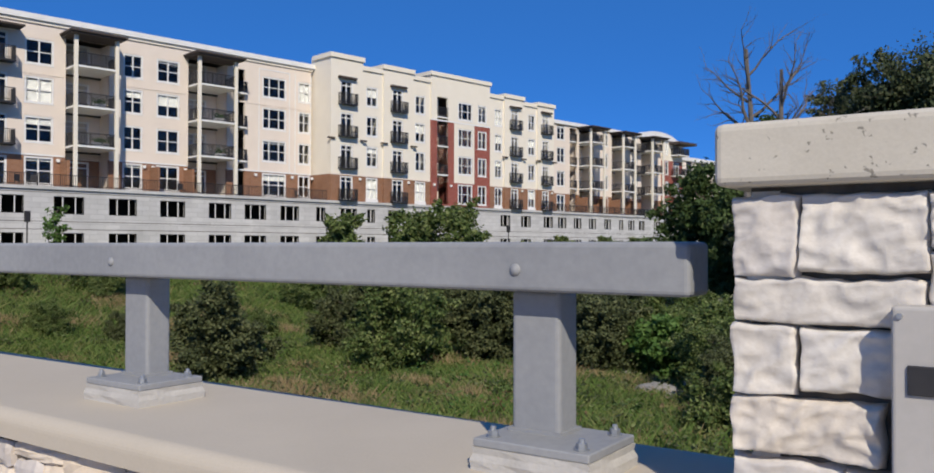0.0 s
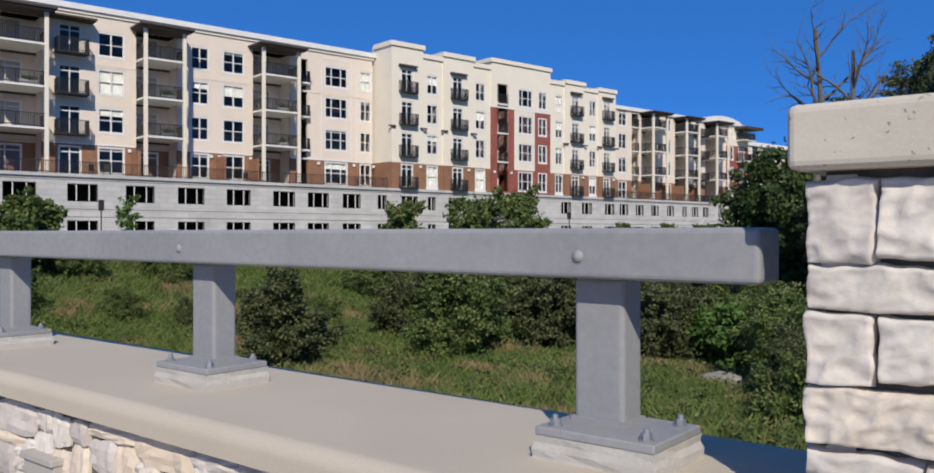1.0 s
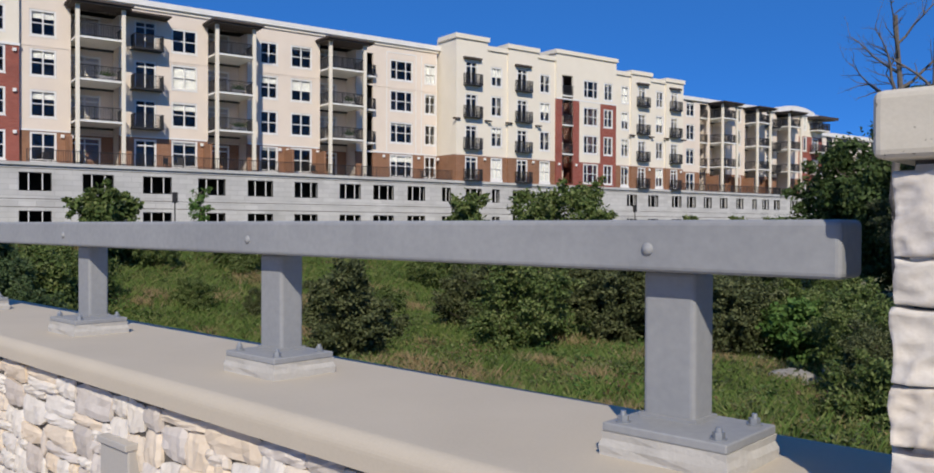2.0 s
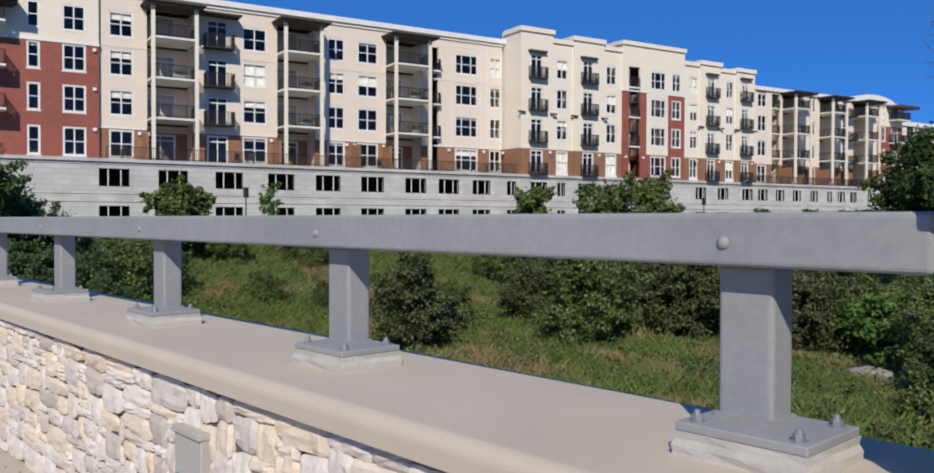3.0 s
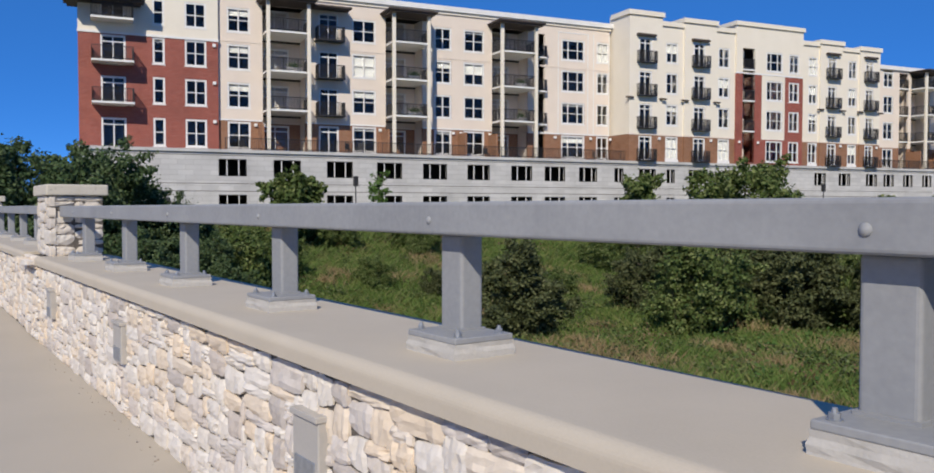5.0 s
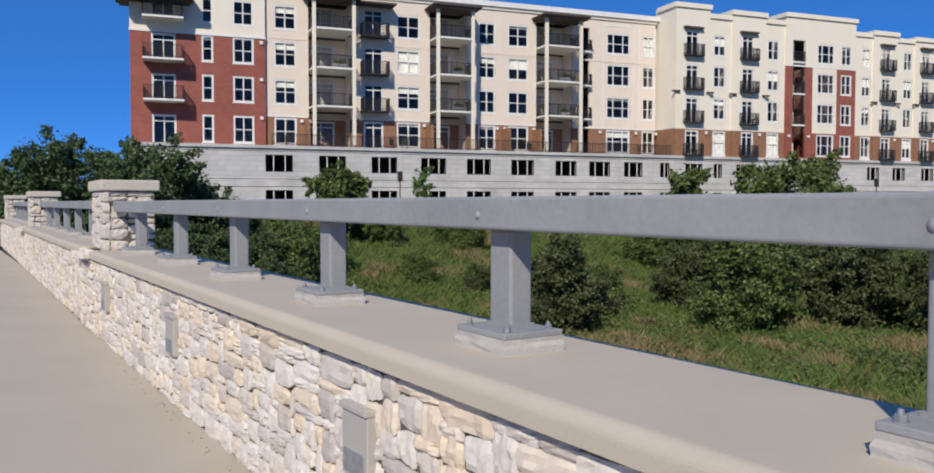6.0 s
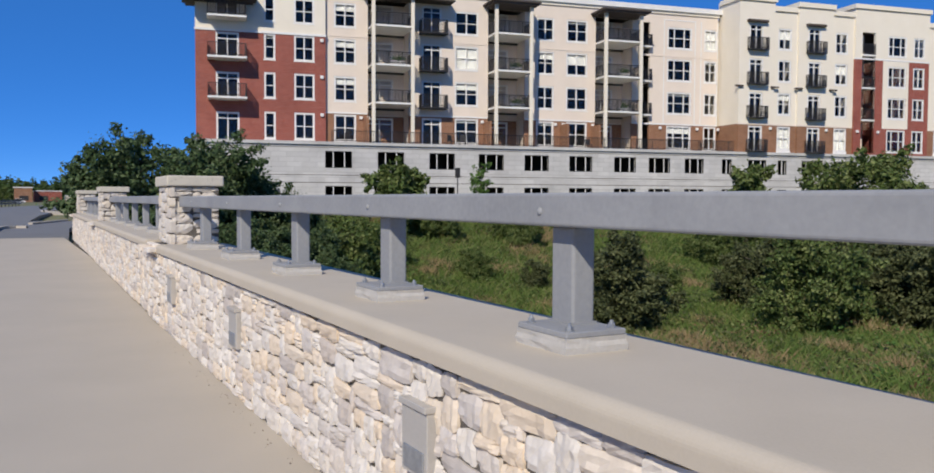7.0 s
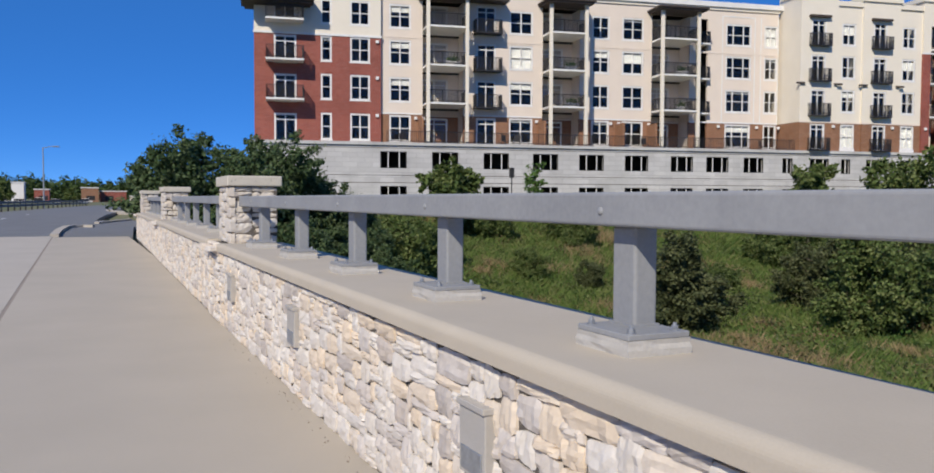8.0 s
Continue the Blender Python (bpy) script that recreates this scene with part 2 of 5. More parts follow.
# mesh code
class Geo:
    """Collects faces for one mesh."""

    def __init__(self):
        self.v, self.f = [], []

    def quad(self, a, b, c, d):
        n = len(self.v)
        self.v += [a, b, c, d]
        self.f.append((n, n + 1, n + 2, n + 3))

    def box(self, x0, x1, y0, y1, z0, z1):
        n = len(self.v)
        self.v += [(x, y, z) for z in (z0, z1) for y in (y0, y1) for x in (x0, x1)]
        self.f += [tuple(n + i for i in q) for q in
                   ((0, 2, 3, 1), (4, 5, 7, 6), (0, 1, 5, 4), (1, 3, 7, 5), (3, 2, 6, 7), (2, 0, 4, 6))]
        return self

    def soft_box(self, x0, x1, y0, y1, z0, z1, r):
        """A box with rounded edges."""
        b = bmesh.new()
        bmesh.ops.create_cube(b, size=1)
        for w in b.verts:
            w.co = Vector(((x0 + x1) / 2 + w.co.x * (x1 - x0), (y0 + y1) / 2 + w.co.y * (y1 - y0), (z0 + z1) / 2 + w.co.z * (z1 - z0)))
        bmesh.ops.bevel(b, geom=list(b.edges), offset=r, segments=3, profile=0.5, affect="EDGES")
        self.take(b)
        b.free()
        return self

    def take(self, b):
        n = len(self.v)
        b.verts.index_update()
        self.v += [tuple(w.co) for w in b.verts]
        self.f += [tuple(n + w.index for w in f.verts) for f in b.faces]

    def tube(self, points, radii, sides=6):
        """A tapered tube along points."""
        n = len(self.v)
        for i, p in enumerate(points):
            p = Vector(p)
            d = Vector(points[min(i + 1, len(points) - 1)]) - Vector(points[max(i - 1, 0)])
            q = d.to_track_quat("Z", "Y")
            for k in range(sides):
                a = 2 * math.pi * k / sides
                self.v.append(tuple(p + q @ Vector((math.cos(a) * radii[i], math.sin(a) * radii[i], 0))))
        for i in range(len(points) - 1):
            for k in range(sides):
                a, b = n + i * sides + k, n + i * sides + (k + 1) % sides
                self.f.append((a, b, b + sides, a + sides))
        self.f.append(tuple(n + k for k in range(sides))[::-1])
        self.f.append(tuple(n + (len(points) - 1) * sides + k for k in range(sides)))
        return self

    def mesh(self, name, material, smooth=False):
        m = bpy.data.meshes.new(name)
        m.from_pydata(self.v, [], self.f)
        m.materials.append(material)
        if smooth:
            m.shade_smooth()
        m.update()
        return m


def part(name, geo, material, parent=None, label="", smooth=False, m=None):
    """One mesh object, under a thing or a part."""
    me = geo if isinstance(geo, bpy.types.Mesh) else geo.mesh(name, material, smooth)
    ob = new(name, me)
    ob.parent = parent
    if m is not None:
        ob.matrix_basis = m
    if label:
        tagged(ob, label)
    return ob


def thing(name, label, category, group="", kind="", m=None):
    ob = new(name)
    if m is not None:
        ob.matrix_basis = m
    return tagged(ob, label, category, group, kind)


def structure(name, geo, material, label, category):
    return tagged(part(name, geo, material), label, category, kind="structure")

# the apartment building stands on its own axes: x along the front, y into the house
D, FRONT_TURN = 70.4, -11.4
NX, NY = math.cos(radians(FRONT_TURN)), math.sin(radians(FRONT_TURN))
HOUSE = Matrix(((-NY, -NX, 0, -D * NX), (NX, -NY, 0, -D * NY), (0, 0, 1, 0), (0, 0, 0, 1)))


def smooth(t):
    t = min(max(t, 0.0), 1.0)
    return t * t * (3 - 2 * t)


def height(x, y):
    """The lie of the land: road level, a hollow beyond the parapet, a rise to the house and a wooded hill."""
    front = NX * x + NY * y + D
    hollow = -4.0 + 4.6 * smooth((31 - front) / 24)
    hollow += 0.35 * math.sin(x * 0.21 + 1.3) * math.cos(y * 0.17) + 0.5 * noise.noise(Vector((x * 0.12, y * 0.12, 3)))
    hollow += 5.0 * smooth((x + 8) / 30) * smooth((y - 34) / 30)
    bank = smooth((-x - 30) / 9) * smooth((14 - y) / 8)
    z = hollow + (-0.1 - hollow) * bank
    near = smooth((5.5 - y) / 3.0)
    z += (-0.45 - z) * near
    far = smooth((max(abs(x), abs(y)) - 150) / 80)
    return z + (-0.45 - z) * far


# ground
def ground():
    def steps(lo, hi, step):
        inner = list(np.arange(lo, hi + 0.1, step))
        out = [70, 160, 320, 700, 1500, 3000]
        return [lo - o for o in out[::-1]] + inner + [hi + o for o in out]
    xs, ys = steps(-100, 50, 1.5), steps(-14, 130, 1.5)
    g = Geo()
    g.v = [(x, y, height(x, y)) for y in ys for x in xs]
    n = len(xs)
    g.f = [(j * n + i, j * n + i + 1, j * n + n + i + 1, j * n + n + i) for j in range(len(ys) - 1) for i in range(n - 1)]
    structure("ground", g, EARTH, "rough grassy ground falling into a green hollow", "ground").data.shade_smooth()


ground()


# road, deck and pavement
def ribbon(points, z, thick):
    """A flat slab between pairs of edge points."""
    g = Geo()
    for (a, b), (c, d) in zip(points, points[1:]):
        g.quad((*a, z), (*b, z), (*d, z), (*c, z))
        g.quad((*b, z), (*b, z - thick), (*d, z - thick), (*d, z))
        g.quad((*a, z - thick), (*a, z), (*c, z), (*c, z - thick))
    a, b = points[0]
    g.quad((*a, z), (*a, z - thick), (*b, z - thick), (*b, z))
    c, d = points[-1]
    g.quad((*c, z), (*d, z), (*d, z - thick), (*c, z - thick))
    return g


walk_slab = Geo()
edges = [14.0, -14.2, -33.9]
for a, b in zip(edges, edges[1:]):
    walk_slab.soft_box(b + 0.002, a - 0.002, -0.80, 1.75, -0.3, 0.0, 0.003)
structure("gutter_joint", Geo().box(-33.9, 14, -0.90, -0.79, -0.3, -0.008), EARTH_DIRT, "narrow dirty joint between deck and pavement", "joint")
structure("pavement", walk_slab, SIDEWALK, "pale concrete pavement slabs beside the stone parapet", "pavement")
structure("bridge_deck", ribbon([((15, -12), (15, -0.85)), ((-35, -12), (-35, -0.85))], -0.005, 0.3), DECK,
          "pale concrete bridge deck with a worn surface", "road")
structure("road", ribbon([((-35.02, -12), (-35.02, 0.4)), ((-52, -11), (-52, 0.6)), ((-80, -9), (-80, 2.2)), ((-120, -5), (-120, 6.2)),
                          ((-180, 3), (-180, 14)), ((-260, 22), (-260, 33)), ((-330, 44), (-330, 55))], -0.05, 0.3), ASPHALT,
          "dark asphalt road curving away with white lane dashes", "road")
structure("driveway", ribbon([((-33.9, -0.8), (-33.9, 1.9)), ((-46, -0.45), (-46, 2.6)), ((-53, 0.63), (-53, 6)), ((-60, 0.95), (-60, 9))], -0.045, 0.2),
          ASPHALT, "black asphalt driveway apron beside the road", "driveway")
g = Geo()
for x in (-44, -54, -66, -80):
    y = -5.2 + max(0, (-x - 60)) * 0.06
    g.box(x - 3, x, y, y + 0.14, -0.06, -0.044)
structure("lane_marking", g, PAINT, "broken white lane marking on asphalt", "road marking")


def kerb(points, z=0.1, wide=0.18):
    g, pairs = Geo(), []
    for i, p in enumerate(points):
        d = (Vector(points[min(i + 1, len(points) - 1)]) - Vector(points[max(i - 1, 0)])).normalized() * wide / 2
        pairs.append(((p[0] + d.y, p[1] - d.x), (p[0] - d.y, p[1] + d.x)))
    structure("kerb", ribbon(pairs, z, 0.4), DECK, "pale concrete kerb along the asphalt", "kerb")


kerb([(-35.1, -0.78), (-40.0, -0.72), (-45.2, -0.5), (-46.2, -0.2), (-46.5, 0.25), (-46.3, 0.75)], 0.08, 0.3)
kerb([(-52.6, 1.0), (-56.0, 2.0), (-60.0, 3.2)], 0.06, 0.25)
kerb([(-88.5, 5.0), (-97.0, 3.6), (-104.0, 3.2), (-109.0, 4.6), (-112, 8.5)], 0.10, 0.5)
structure("verge", ribbon([((-60.5, 3.4), (-60.5, 9.0)), ((-90.0, 5.0), (-90.0, 16.0)), ((-104.0, 3.4), (-104.0, 22.0)), ((-109.0, 4.8), (-109.0, 24.0))], -0.02, 0.2),
          EARTH, "grassy verge behind the kerb", "verge")


# stone work
def stone_variants(count, seed, nx=6, nz=4):
    """Split stones in a unit box: uneven outline, one end often taller, a broken face."""
    rnd = random.Random(seed)
    out = []
    for k in range(count):
        g = Geo()
        taper, lean = rnd.uniform(-0.16, 0.16), rnd.uniform(-0.05, 0.05)
        tilt, dip = rnd.uniform(-0.16, 0.16), rnd.uniform(-0.2, 0.2)
        shift = Vector((rnd.uniform(0, 50), rnd.uniform(0, 50), k * 7.0))
        for j in range(nz + 1):
            for i in range(nx + 1):
                u, w = i / nx - 0.5, j / nz - 0.5
                edge = i in (0, nx) or j in (0, nz)
                corner = i in (0, nx) and j in (0, nz)
                p = Vector((u * 3.2, w * 2.0, 0)) + shift
                y = -0.42 + (0.2 if corner else 0.1 if edge else 0.0) + tilt * w + dip * u * 0.5 + 0.22 * abs(noise.noise(p * 1.3)) + 0.10 * noise.noise(p * 3.1)
                x = u * (0.955 if corner else 1.0) + lean * w + 0.03 * noise.noise(p * 1.7 + Vector((0, 0, 5)))
                z = w * (1 - abs(taper) + 2 * taper * u if taper else 1) * (0.86 if corner else 1.0) + 0.07 * noise.noise(p * 1.5 + Vector((0, 0, 9)))
                g.v.append((x, y, z))
        for j in range(nz):
            for i in range(nx):
                a = j * (nx + 1) + i
                g.f.append((a, a + 1, a + nx + 2, a + nx + 1))
        ring = [i for i in range(nx)] + [nx + j * (nx + 1) for j in range(nz)] + \
               [nz * (nx + 1) + nx - i for i in range(nx)] + [(nz - j) * (nx + 1) for j in range(nz)]
        n = len(g.v)
        g.v += [(g.v[r][0], 0.5, g.v[r][2]) for r in ring]
        g.f += [(ring[(i + 1) % len(ring)], ring[i], n + i, n + (i + 1) % len(ring)) for i in range(len(ring))]
        out.append(g)
    return out


def fine_stone(w, h, shift):
    """A split-faced stone of true proportions, in a unit box."""
    g, nx, nz = Geo(), max(8, round(w / 0.006)), max(6, round(h / 0.006))
    for j in range(nz + 1):
        for i in range(nx + 1):
            u, v = i / nx - 0.5, j / nz - 0.5
            p = Vector((u * w / 0.075 + shift, shift * 0.3, v * h / 0.075))
            e = min((0.5 - abs(u)) * w, (0.5 - abs(v)) * h) / 0.0045
            rim = max(0.0, 1 - e) ** 2
            q = Vector((p.x * 0.5 + p.z * 0.35, p.y, p.z * 0.8 - p.x * 0.3))
            split = 0.5 * abs(noise.noise(q * 0.5)) + 0.36 * abs(noise.noise(q * 1.2 + Vector((3, 1, 0)))) + 0.36 * abs(noise.noise(q * 2.8)) + 0.07 * abs(noise.noise(q * 7.5))
            y = -0.45 + 0.42 * rim + 0.55 * split - 0.10 * noise.noise(p * 0.45)
            g.v.append((u + 0.0022 / w * noise.noise(p * 1.9 + Vector((0, 9, 0))) * 3, y, v + 0.0022 / h * noise.noise(p * 1.7 + Vector((0, 19, 0))) * 3))
    for j in range(nz):
        for i in range(nx):
            a = j * (nx + 1) + i
            g.f.append((a, a + 1, a + nx + 2, a + nx + 1))
    ring = [i for i in range(nx)] + [nx + j * (nx + 1) for j in range(nz)] + \
           [nz * (nx + 1) + nx - i for i in range(nx)] + [(nz - j) * (nx + 1) for j in range(nz)]
    n = len(g.v)
    g.v += [(g.v[r][0], 0.5, g.v[r][2]) for r in ring]
    g.f += [(ring[(i + 1) % len(ring)], ring[i], n + i, n + (i + 1) % len(ring)) for i in range(len(ring))]
    return g


VARIANTS = stone_variants(20, 5)
FINE = stone_variants(2, 6)


def pack(width, tall, cell, seed, wide=(3, 8), high=(1, 3)):
    """Stones of mixed sizes that fill a face, as (x, z, w, h)."""
    rnd = random.Random(seed)
    nx, nz = max(1, round(width / cell)), max(1, round(tall / cell))
    cx, cz = width / nx, tall / nz
    used = np.zeros((nz, nx), bool)
    out = []
    for j in range(nz):
        for i in range(nx):
            if used[j, i]:
                continue
            h = min(rnd.choice(high), nz - j)
            w = 0
            want = rnd.randint(*wide)
            while i + w < nx and w < want and not used[j, i + w]:
                w += 1
            if i + w < nx and nx - i - w < wide[0] and not used[j, i + w:].any():
                w = nx - i
            used[j:j + h, i:i + w] = True
            out.append((i * cx, j * cz, w * cx, h * cz))
    return out


def lay_stones(parent, frame_m, rects, material, single, depth=0.07, gap=0.008, seed=1, kinds=None):
    """Stones on a face whose local x runs along it, z up and y into the wall. Those for which single(x) holds are parts of their own."""
    rnd = random.Random(seed)
    kinds = kinds or VARIANTS
    meshes = [g.mesh("stone", material, False) for g in kinds]
    rest = Geo()
    for x, z, w, h in rects:
        k = rnd.randrange(len(kinds))
        if kinds is FINE:
            meshes[k] = fine_stone(w, h, rnd.random() * 60).mesh("stone", material, True)
        d = depth * rnd.uniform(0.8, 1.25)
        flip = rnd.choice((-1, 1))
        m = frame_m @ pose(x + w / 2, 0.03, z + h / 2, 0, 0 if flip > 0 else 180, rnd.uniform(-2, 2)) @ \
            Matrix.Diagonal((w - gap, d, h - gap, 1))
        if single(x + w / 2):
            part("stone", meshes[k], None, parent, m=m)
        else:
            n = len(rest.v)
            rest.v += [tuple(m @ Vector(p)) for p in kinds[k].v]
            rest.f += [tuple(n + i for i in f) for f in kinds[k].f]
    if rest.v:
        tagged(part("stonework", rest, material, parent), kind="stuff")


BAY, POSTS, STEP = 9.38, 6, 1.624
ZC, ZRAIL = 0.92, 1.464


def railing(m, length, first):
    """A square steel rail on posts, each bolted through a plate to a grout pad."""
    r = thing("bridge_railing", "grey painted steel bridge railing on short posts over concrete coping", "railing", "railings along the parapet", m=m)
    part("rail", Geo().soft_box(-length - 0.24, -0.182, 1.725, 1.855, ZRAIL - 0.1195, ZRAIL, 0.012), STEEL, r, smooth=False)
    plate_g, pad_g = Geo().soft_box(-0.153, 0.153, -0.126, 0.126, 0.054, 0.075, 0.004), Geo()
    b = bmesh.new()
    bmesh.ops.create_cube(b, size=1)
    bmesh.ops.subdivide_edges(b, edges=list(b.edges), cuts=3, use_grid_fill=True)
    for w in b.verts:
        s = 1.0 if w.co.z > 0 else 1.03
        q = w.co.copy()
        w.co = Vector((q.x * 0.308 * s, q.y * 0.256 * s, 0.022 + q.z * 0.064))
        w.co += Vector((q.x, q.y, 0)) * 0.010 * noise.noise(q * 5.0)
    pad_g.take(b)
    b.free()
    post_me = Geo().soft_box(-0.0675, 0.0675, -0.0485, 0.0485, 0.06, ZRAIL - 0.12 - ZC, 0.012).mesh("post", STEEL)
    weld = Geo()
    for sx in (1, -1):
        weld.box(sx * 0.0675 - 0.007, sx * 0.0675 + 0.007, -0.054, 0.054, 0.074, 0.084)
    for sy in (1, -1):
        weld.box(-0.073, 0.073, sy * 0.0485 - 0.007, sy * 0.0485 + 0.007, 0.074, 0.0835)
    weld_me = weld.mesh("weld", STEEL)
    plate_me, pad_me = plate_g.mesh("base_plate", STEEL), pad_g.mesh("grout_pad", GROUT)
    bolt = Geo().tube([(0, 0, 0.07), (0, 0, 0.074)], [0.018, 0.018], 10).tube([(0, 0, 0.073), (0, 0, 0.087)], [0.0132, 0.0132], 6)
    bolt.tube([(0, 0, 0.086), (0, 0, 0.097)], [0.0075, 0.0065], 8)
    bolt_me = bolt.mesh("bolt", GALV)
    head = Geo()
    head.tube([(0, 0.004, 0), (0, -0.002, 0), (0, -0.006, 0), (0, -0.009, 0)], [0.015, 0.015, 0.011, 0.003], 16)
    head_me = head.mesh("round_bolt", STEEL, True)
    first_bolt = first - 0.018
    for i in range(POSTS):
        x = first - STEP * i
        p = part("post", post_me, None, r, m=pose(x, 1.839, ZC))
        part("weld", weld_me, None, p)
        part("base_plate", plate_me, None, p, m=pose(0.052, -0.046, 0))
        part("grout_pad", pad_me, None, p, "rough pale grout pad", m=pose(0.052, -0.046, 0))
        for sx in (-1, 1):
            for sy in (-1, 1):
                part("bolt", bolt_me, None, p, "galvanised anchor bolt", m=pose(sx * 0.118 + 0.052, sy * 0.09 - 0.046, 0.004, 0, 0, random.uniform(0, 60)))
        part("round_bolt", head_me, None, r, m=pose(first_bolt - 1.655 * i, 1.725, ZRAIL - 0.067))
    return r


def parapet(m, length, seed, single):
    """A stone-faced parapet wall with a broad concrete coping."""
    w = thing("parapet_wall", "parapet wall faced with pale ledgestone under concrete coping", "wall", "stone parapet walls", m=m)
    part("core", Geo().box(-length, 0, 1.432, 2.08, -4.6, ZC - 0.089), MORTAR, w)
    coping = Geo()
    b = bmesh.new()
    bmesh.ops.create_cube(b, size=1)
    for p in b.verts:
        p.co = Vector((-length / 2 + p.co.x * length, 1.762 + p.co.y * 0.752, ZC - 0.044 + p.co.z * 0.088))
    es = [e for e in b.edges if abs(e.verts[0].co.x - e.verts[1].co.x) > 1 and e.verts[0].co.z > ZC - 0.05 and e.verts[0].co.y < 1.7]
    bmesh.ops.bevel(b, geom=es, offset=0.045, segments=8, profile=0.5, affect="EDGES")
    coping.take(b)
    b.free()
    part("coping", coping, CONCRETE, w, "broad smooth concrete coping")
    rects = pack(length, ZC - 0.106, 0.044, seed, (3, 8), (1, 1, 2, 2, 2, 3, 3, 3))
    lay_stones(w, pose(-length, 1.41, 0), rects, STONE, lambda x: single(x - length), gap=-0.005, seed=seed)
    return w


def pillar(m, seed, rects=None, single=True):
    """A stone pillar with a thick concrete cap on a broader stone plinth; local x to the right, the pillar's front at y 0."""
    p = thing("stone_pillar", "square pale stone pillar with a thick pitted concrete cap", "pillar", "parapet pillars", m=m)
    wx, wy = 0.95, 0.58
    part("core", Geo().box(-wx / 2 + 0.03, wx / 2 - 0.03, 0.045, wy - 0.03, 0.8, CAP_LOW), MORTAR, p)
    part("plinth_core", Geo().box(-wx / 2 + 0.03, wx / 2 - 0.03, -0.09, wy - 0.03, -4.0, ZC - 0.03), MORTAR, p)
    cap = Geo().soft_box(-wx / 2 - 0.024, wx / 2 + 0.024, -0.024, wy + 0.024, CAP_LOW, CAP_LOW + 0.121, 0.016)
    part("cap", cap, CAP_STONE, p, "thick pitted concrete cap")
    low = ZC - 0.02
    up = CAP_LOW - low - 0.004
    coarse = dict(wide=(3, 6), high=(1, 2, 2, 2, 3))
    front = rects or pack(wx, up, 0.058, seed, **coarse)
    lay_stones(p, pose(-wx / 2, 0.0, low), front, PALE_STONE, lambda x: single, 0.07, -0.003 if rects else 0.003, seed, FINE if rects else None)
    for k, (turn, x) in enumerate(((-90, -wx / 2), (90, wx / 2))):
        lay_stones(p, pose(x + (0.02 if k == 0 else -0.02), wy - 0.03 if k == 0 else 0.03, low, 0, 0, turn), pack(wy - 0.06, up, 0.058, seed + k + 1, **coarse),
                   PALE_STONE, lambda x: single, 0.08, 0.004, seed + k + 1)
        lay_stones(p, pose(x + (0.02 if k == 0 else -0.02), 0.03 if k == 0 else -0.11, 0, 0, 0, turn), pack(0.14, low, 0.045, seed + k + 5, (3, 3), (2, 2, 3)),
                   STONE, lambda x: False, 0.08, 0.003, seed + k + 5)
    lay_stones(p, pose(-wx / 2, -0.135, 0), pack(wx, low, 0.045, seed + 8, **coarse), STONE, lambda x: False, 0.08, 0.003, seed + 8)
    ledge = pose(-wx / 2, -0.125, low - 0.02, -90) @ pose(0, 0, -0.12)
    lay_stones(p, ledge, [(x, 0, w, 0.12) for x, w in ((0, 0.3), (0.3, 0.36), (0.66, 0.29))], STONE, lambda x: False, 0.06, 0.004, seed + 9)
    return p


CAP_LOW = 1.567
PILLAR_Y, NEAR_LEFT = 1.61, -0.484
# courses of the near pillar, by left edge, foot, width and height above its ledge
near_rects = [(0, 0.495, 0.123, 0.156), (0.123, 0.507, 0.215, 0.144), (0, 0.409, 0.332, 0.084), (0, 0.274, 0.119, 0.129),
              (0.123, 0.286, 0.178, 0.117), (0, 0.163, 0.264, 0.108), (0.338, 0.55, 0.197, 0.1), (0.338, 0.44, 0.111, 0.104),
              (0.332, 0.378, 0.209, 0.055), (0.455, 0.44, 0.086, 0.104), (0.541, 0.366, 0.40, 0.27), (0.307, 0.169, 0.234, 0.203), (0.541, 0.157, 0.4, 0.203)]
near_rects += pack(0.95, 0.153, 0.05, 31, (3, 6), (1, 2))
pillar(pose(NEAR_LEFT + 0.475, PILLAR_Y, 0), 21, near_rects)
BEND = 1.0
bay1 = pose(-0.42, 0, 0)
parapet(pose(-1.5, 1.4, 0, 0, 0, -0.6) @ pose(1.02, -1.4, 0), BAY + 0.22, 3, lambda x: -5.6 < x < -0.9)
railing(bay1, BAY, -1.013 + 0.42)
second = pose(-10.05 - 0.475, 1.63, 0.012, 0, 0, -BEND)
pillar(second, 22, None, False)
bay2 = second @ pose(-0.475, -1.53, 0)
parapet(bay2, BAY + 0.1, 4, lambda x: False)
railing(bay2, BAY - 0.1, -1.013 + 0.42)
third = second @ pose(-BAY - 1.05, 0.02, 0)
pillar(third, 23, None, False)
bay3 = third @ pose(-0.475, -1.53, 0)
parapet(bay3, BAY + 0.1, 5, lambda x: False)
railing(bay3, BAY - 0.1, -1.013 + 0.42)
pillar(third @ pose(-BAY - 1.05, 0.02, 0), 24, None, False)

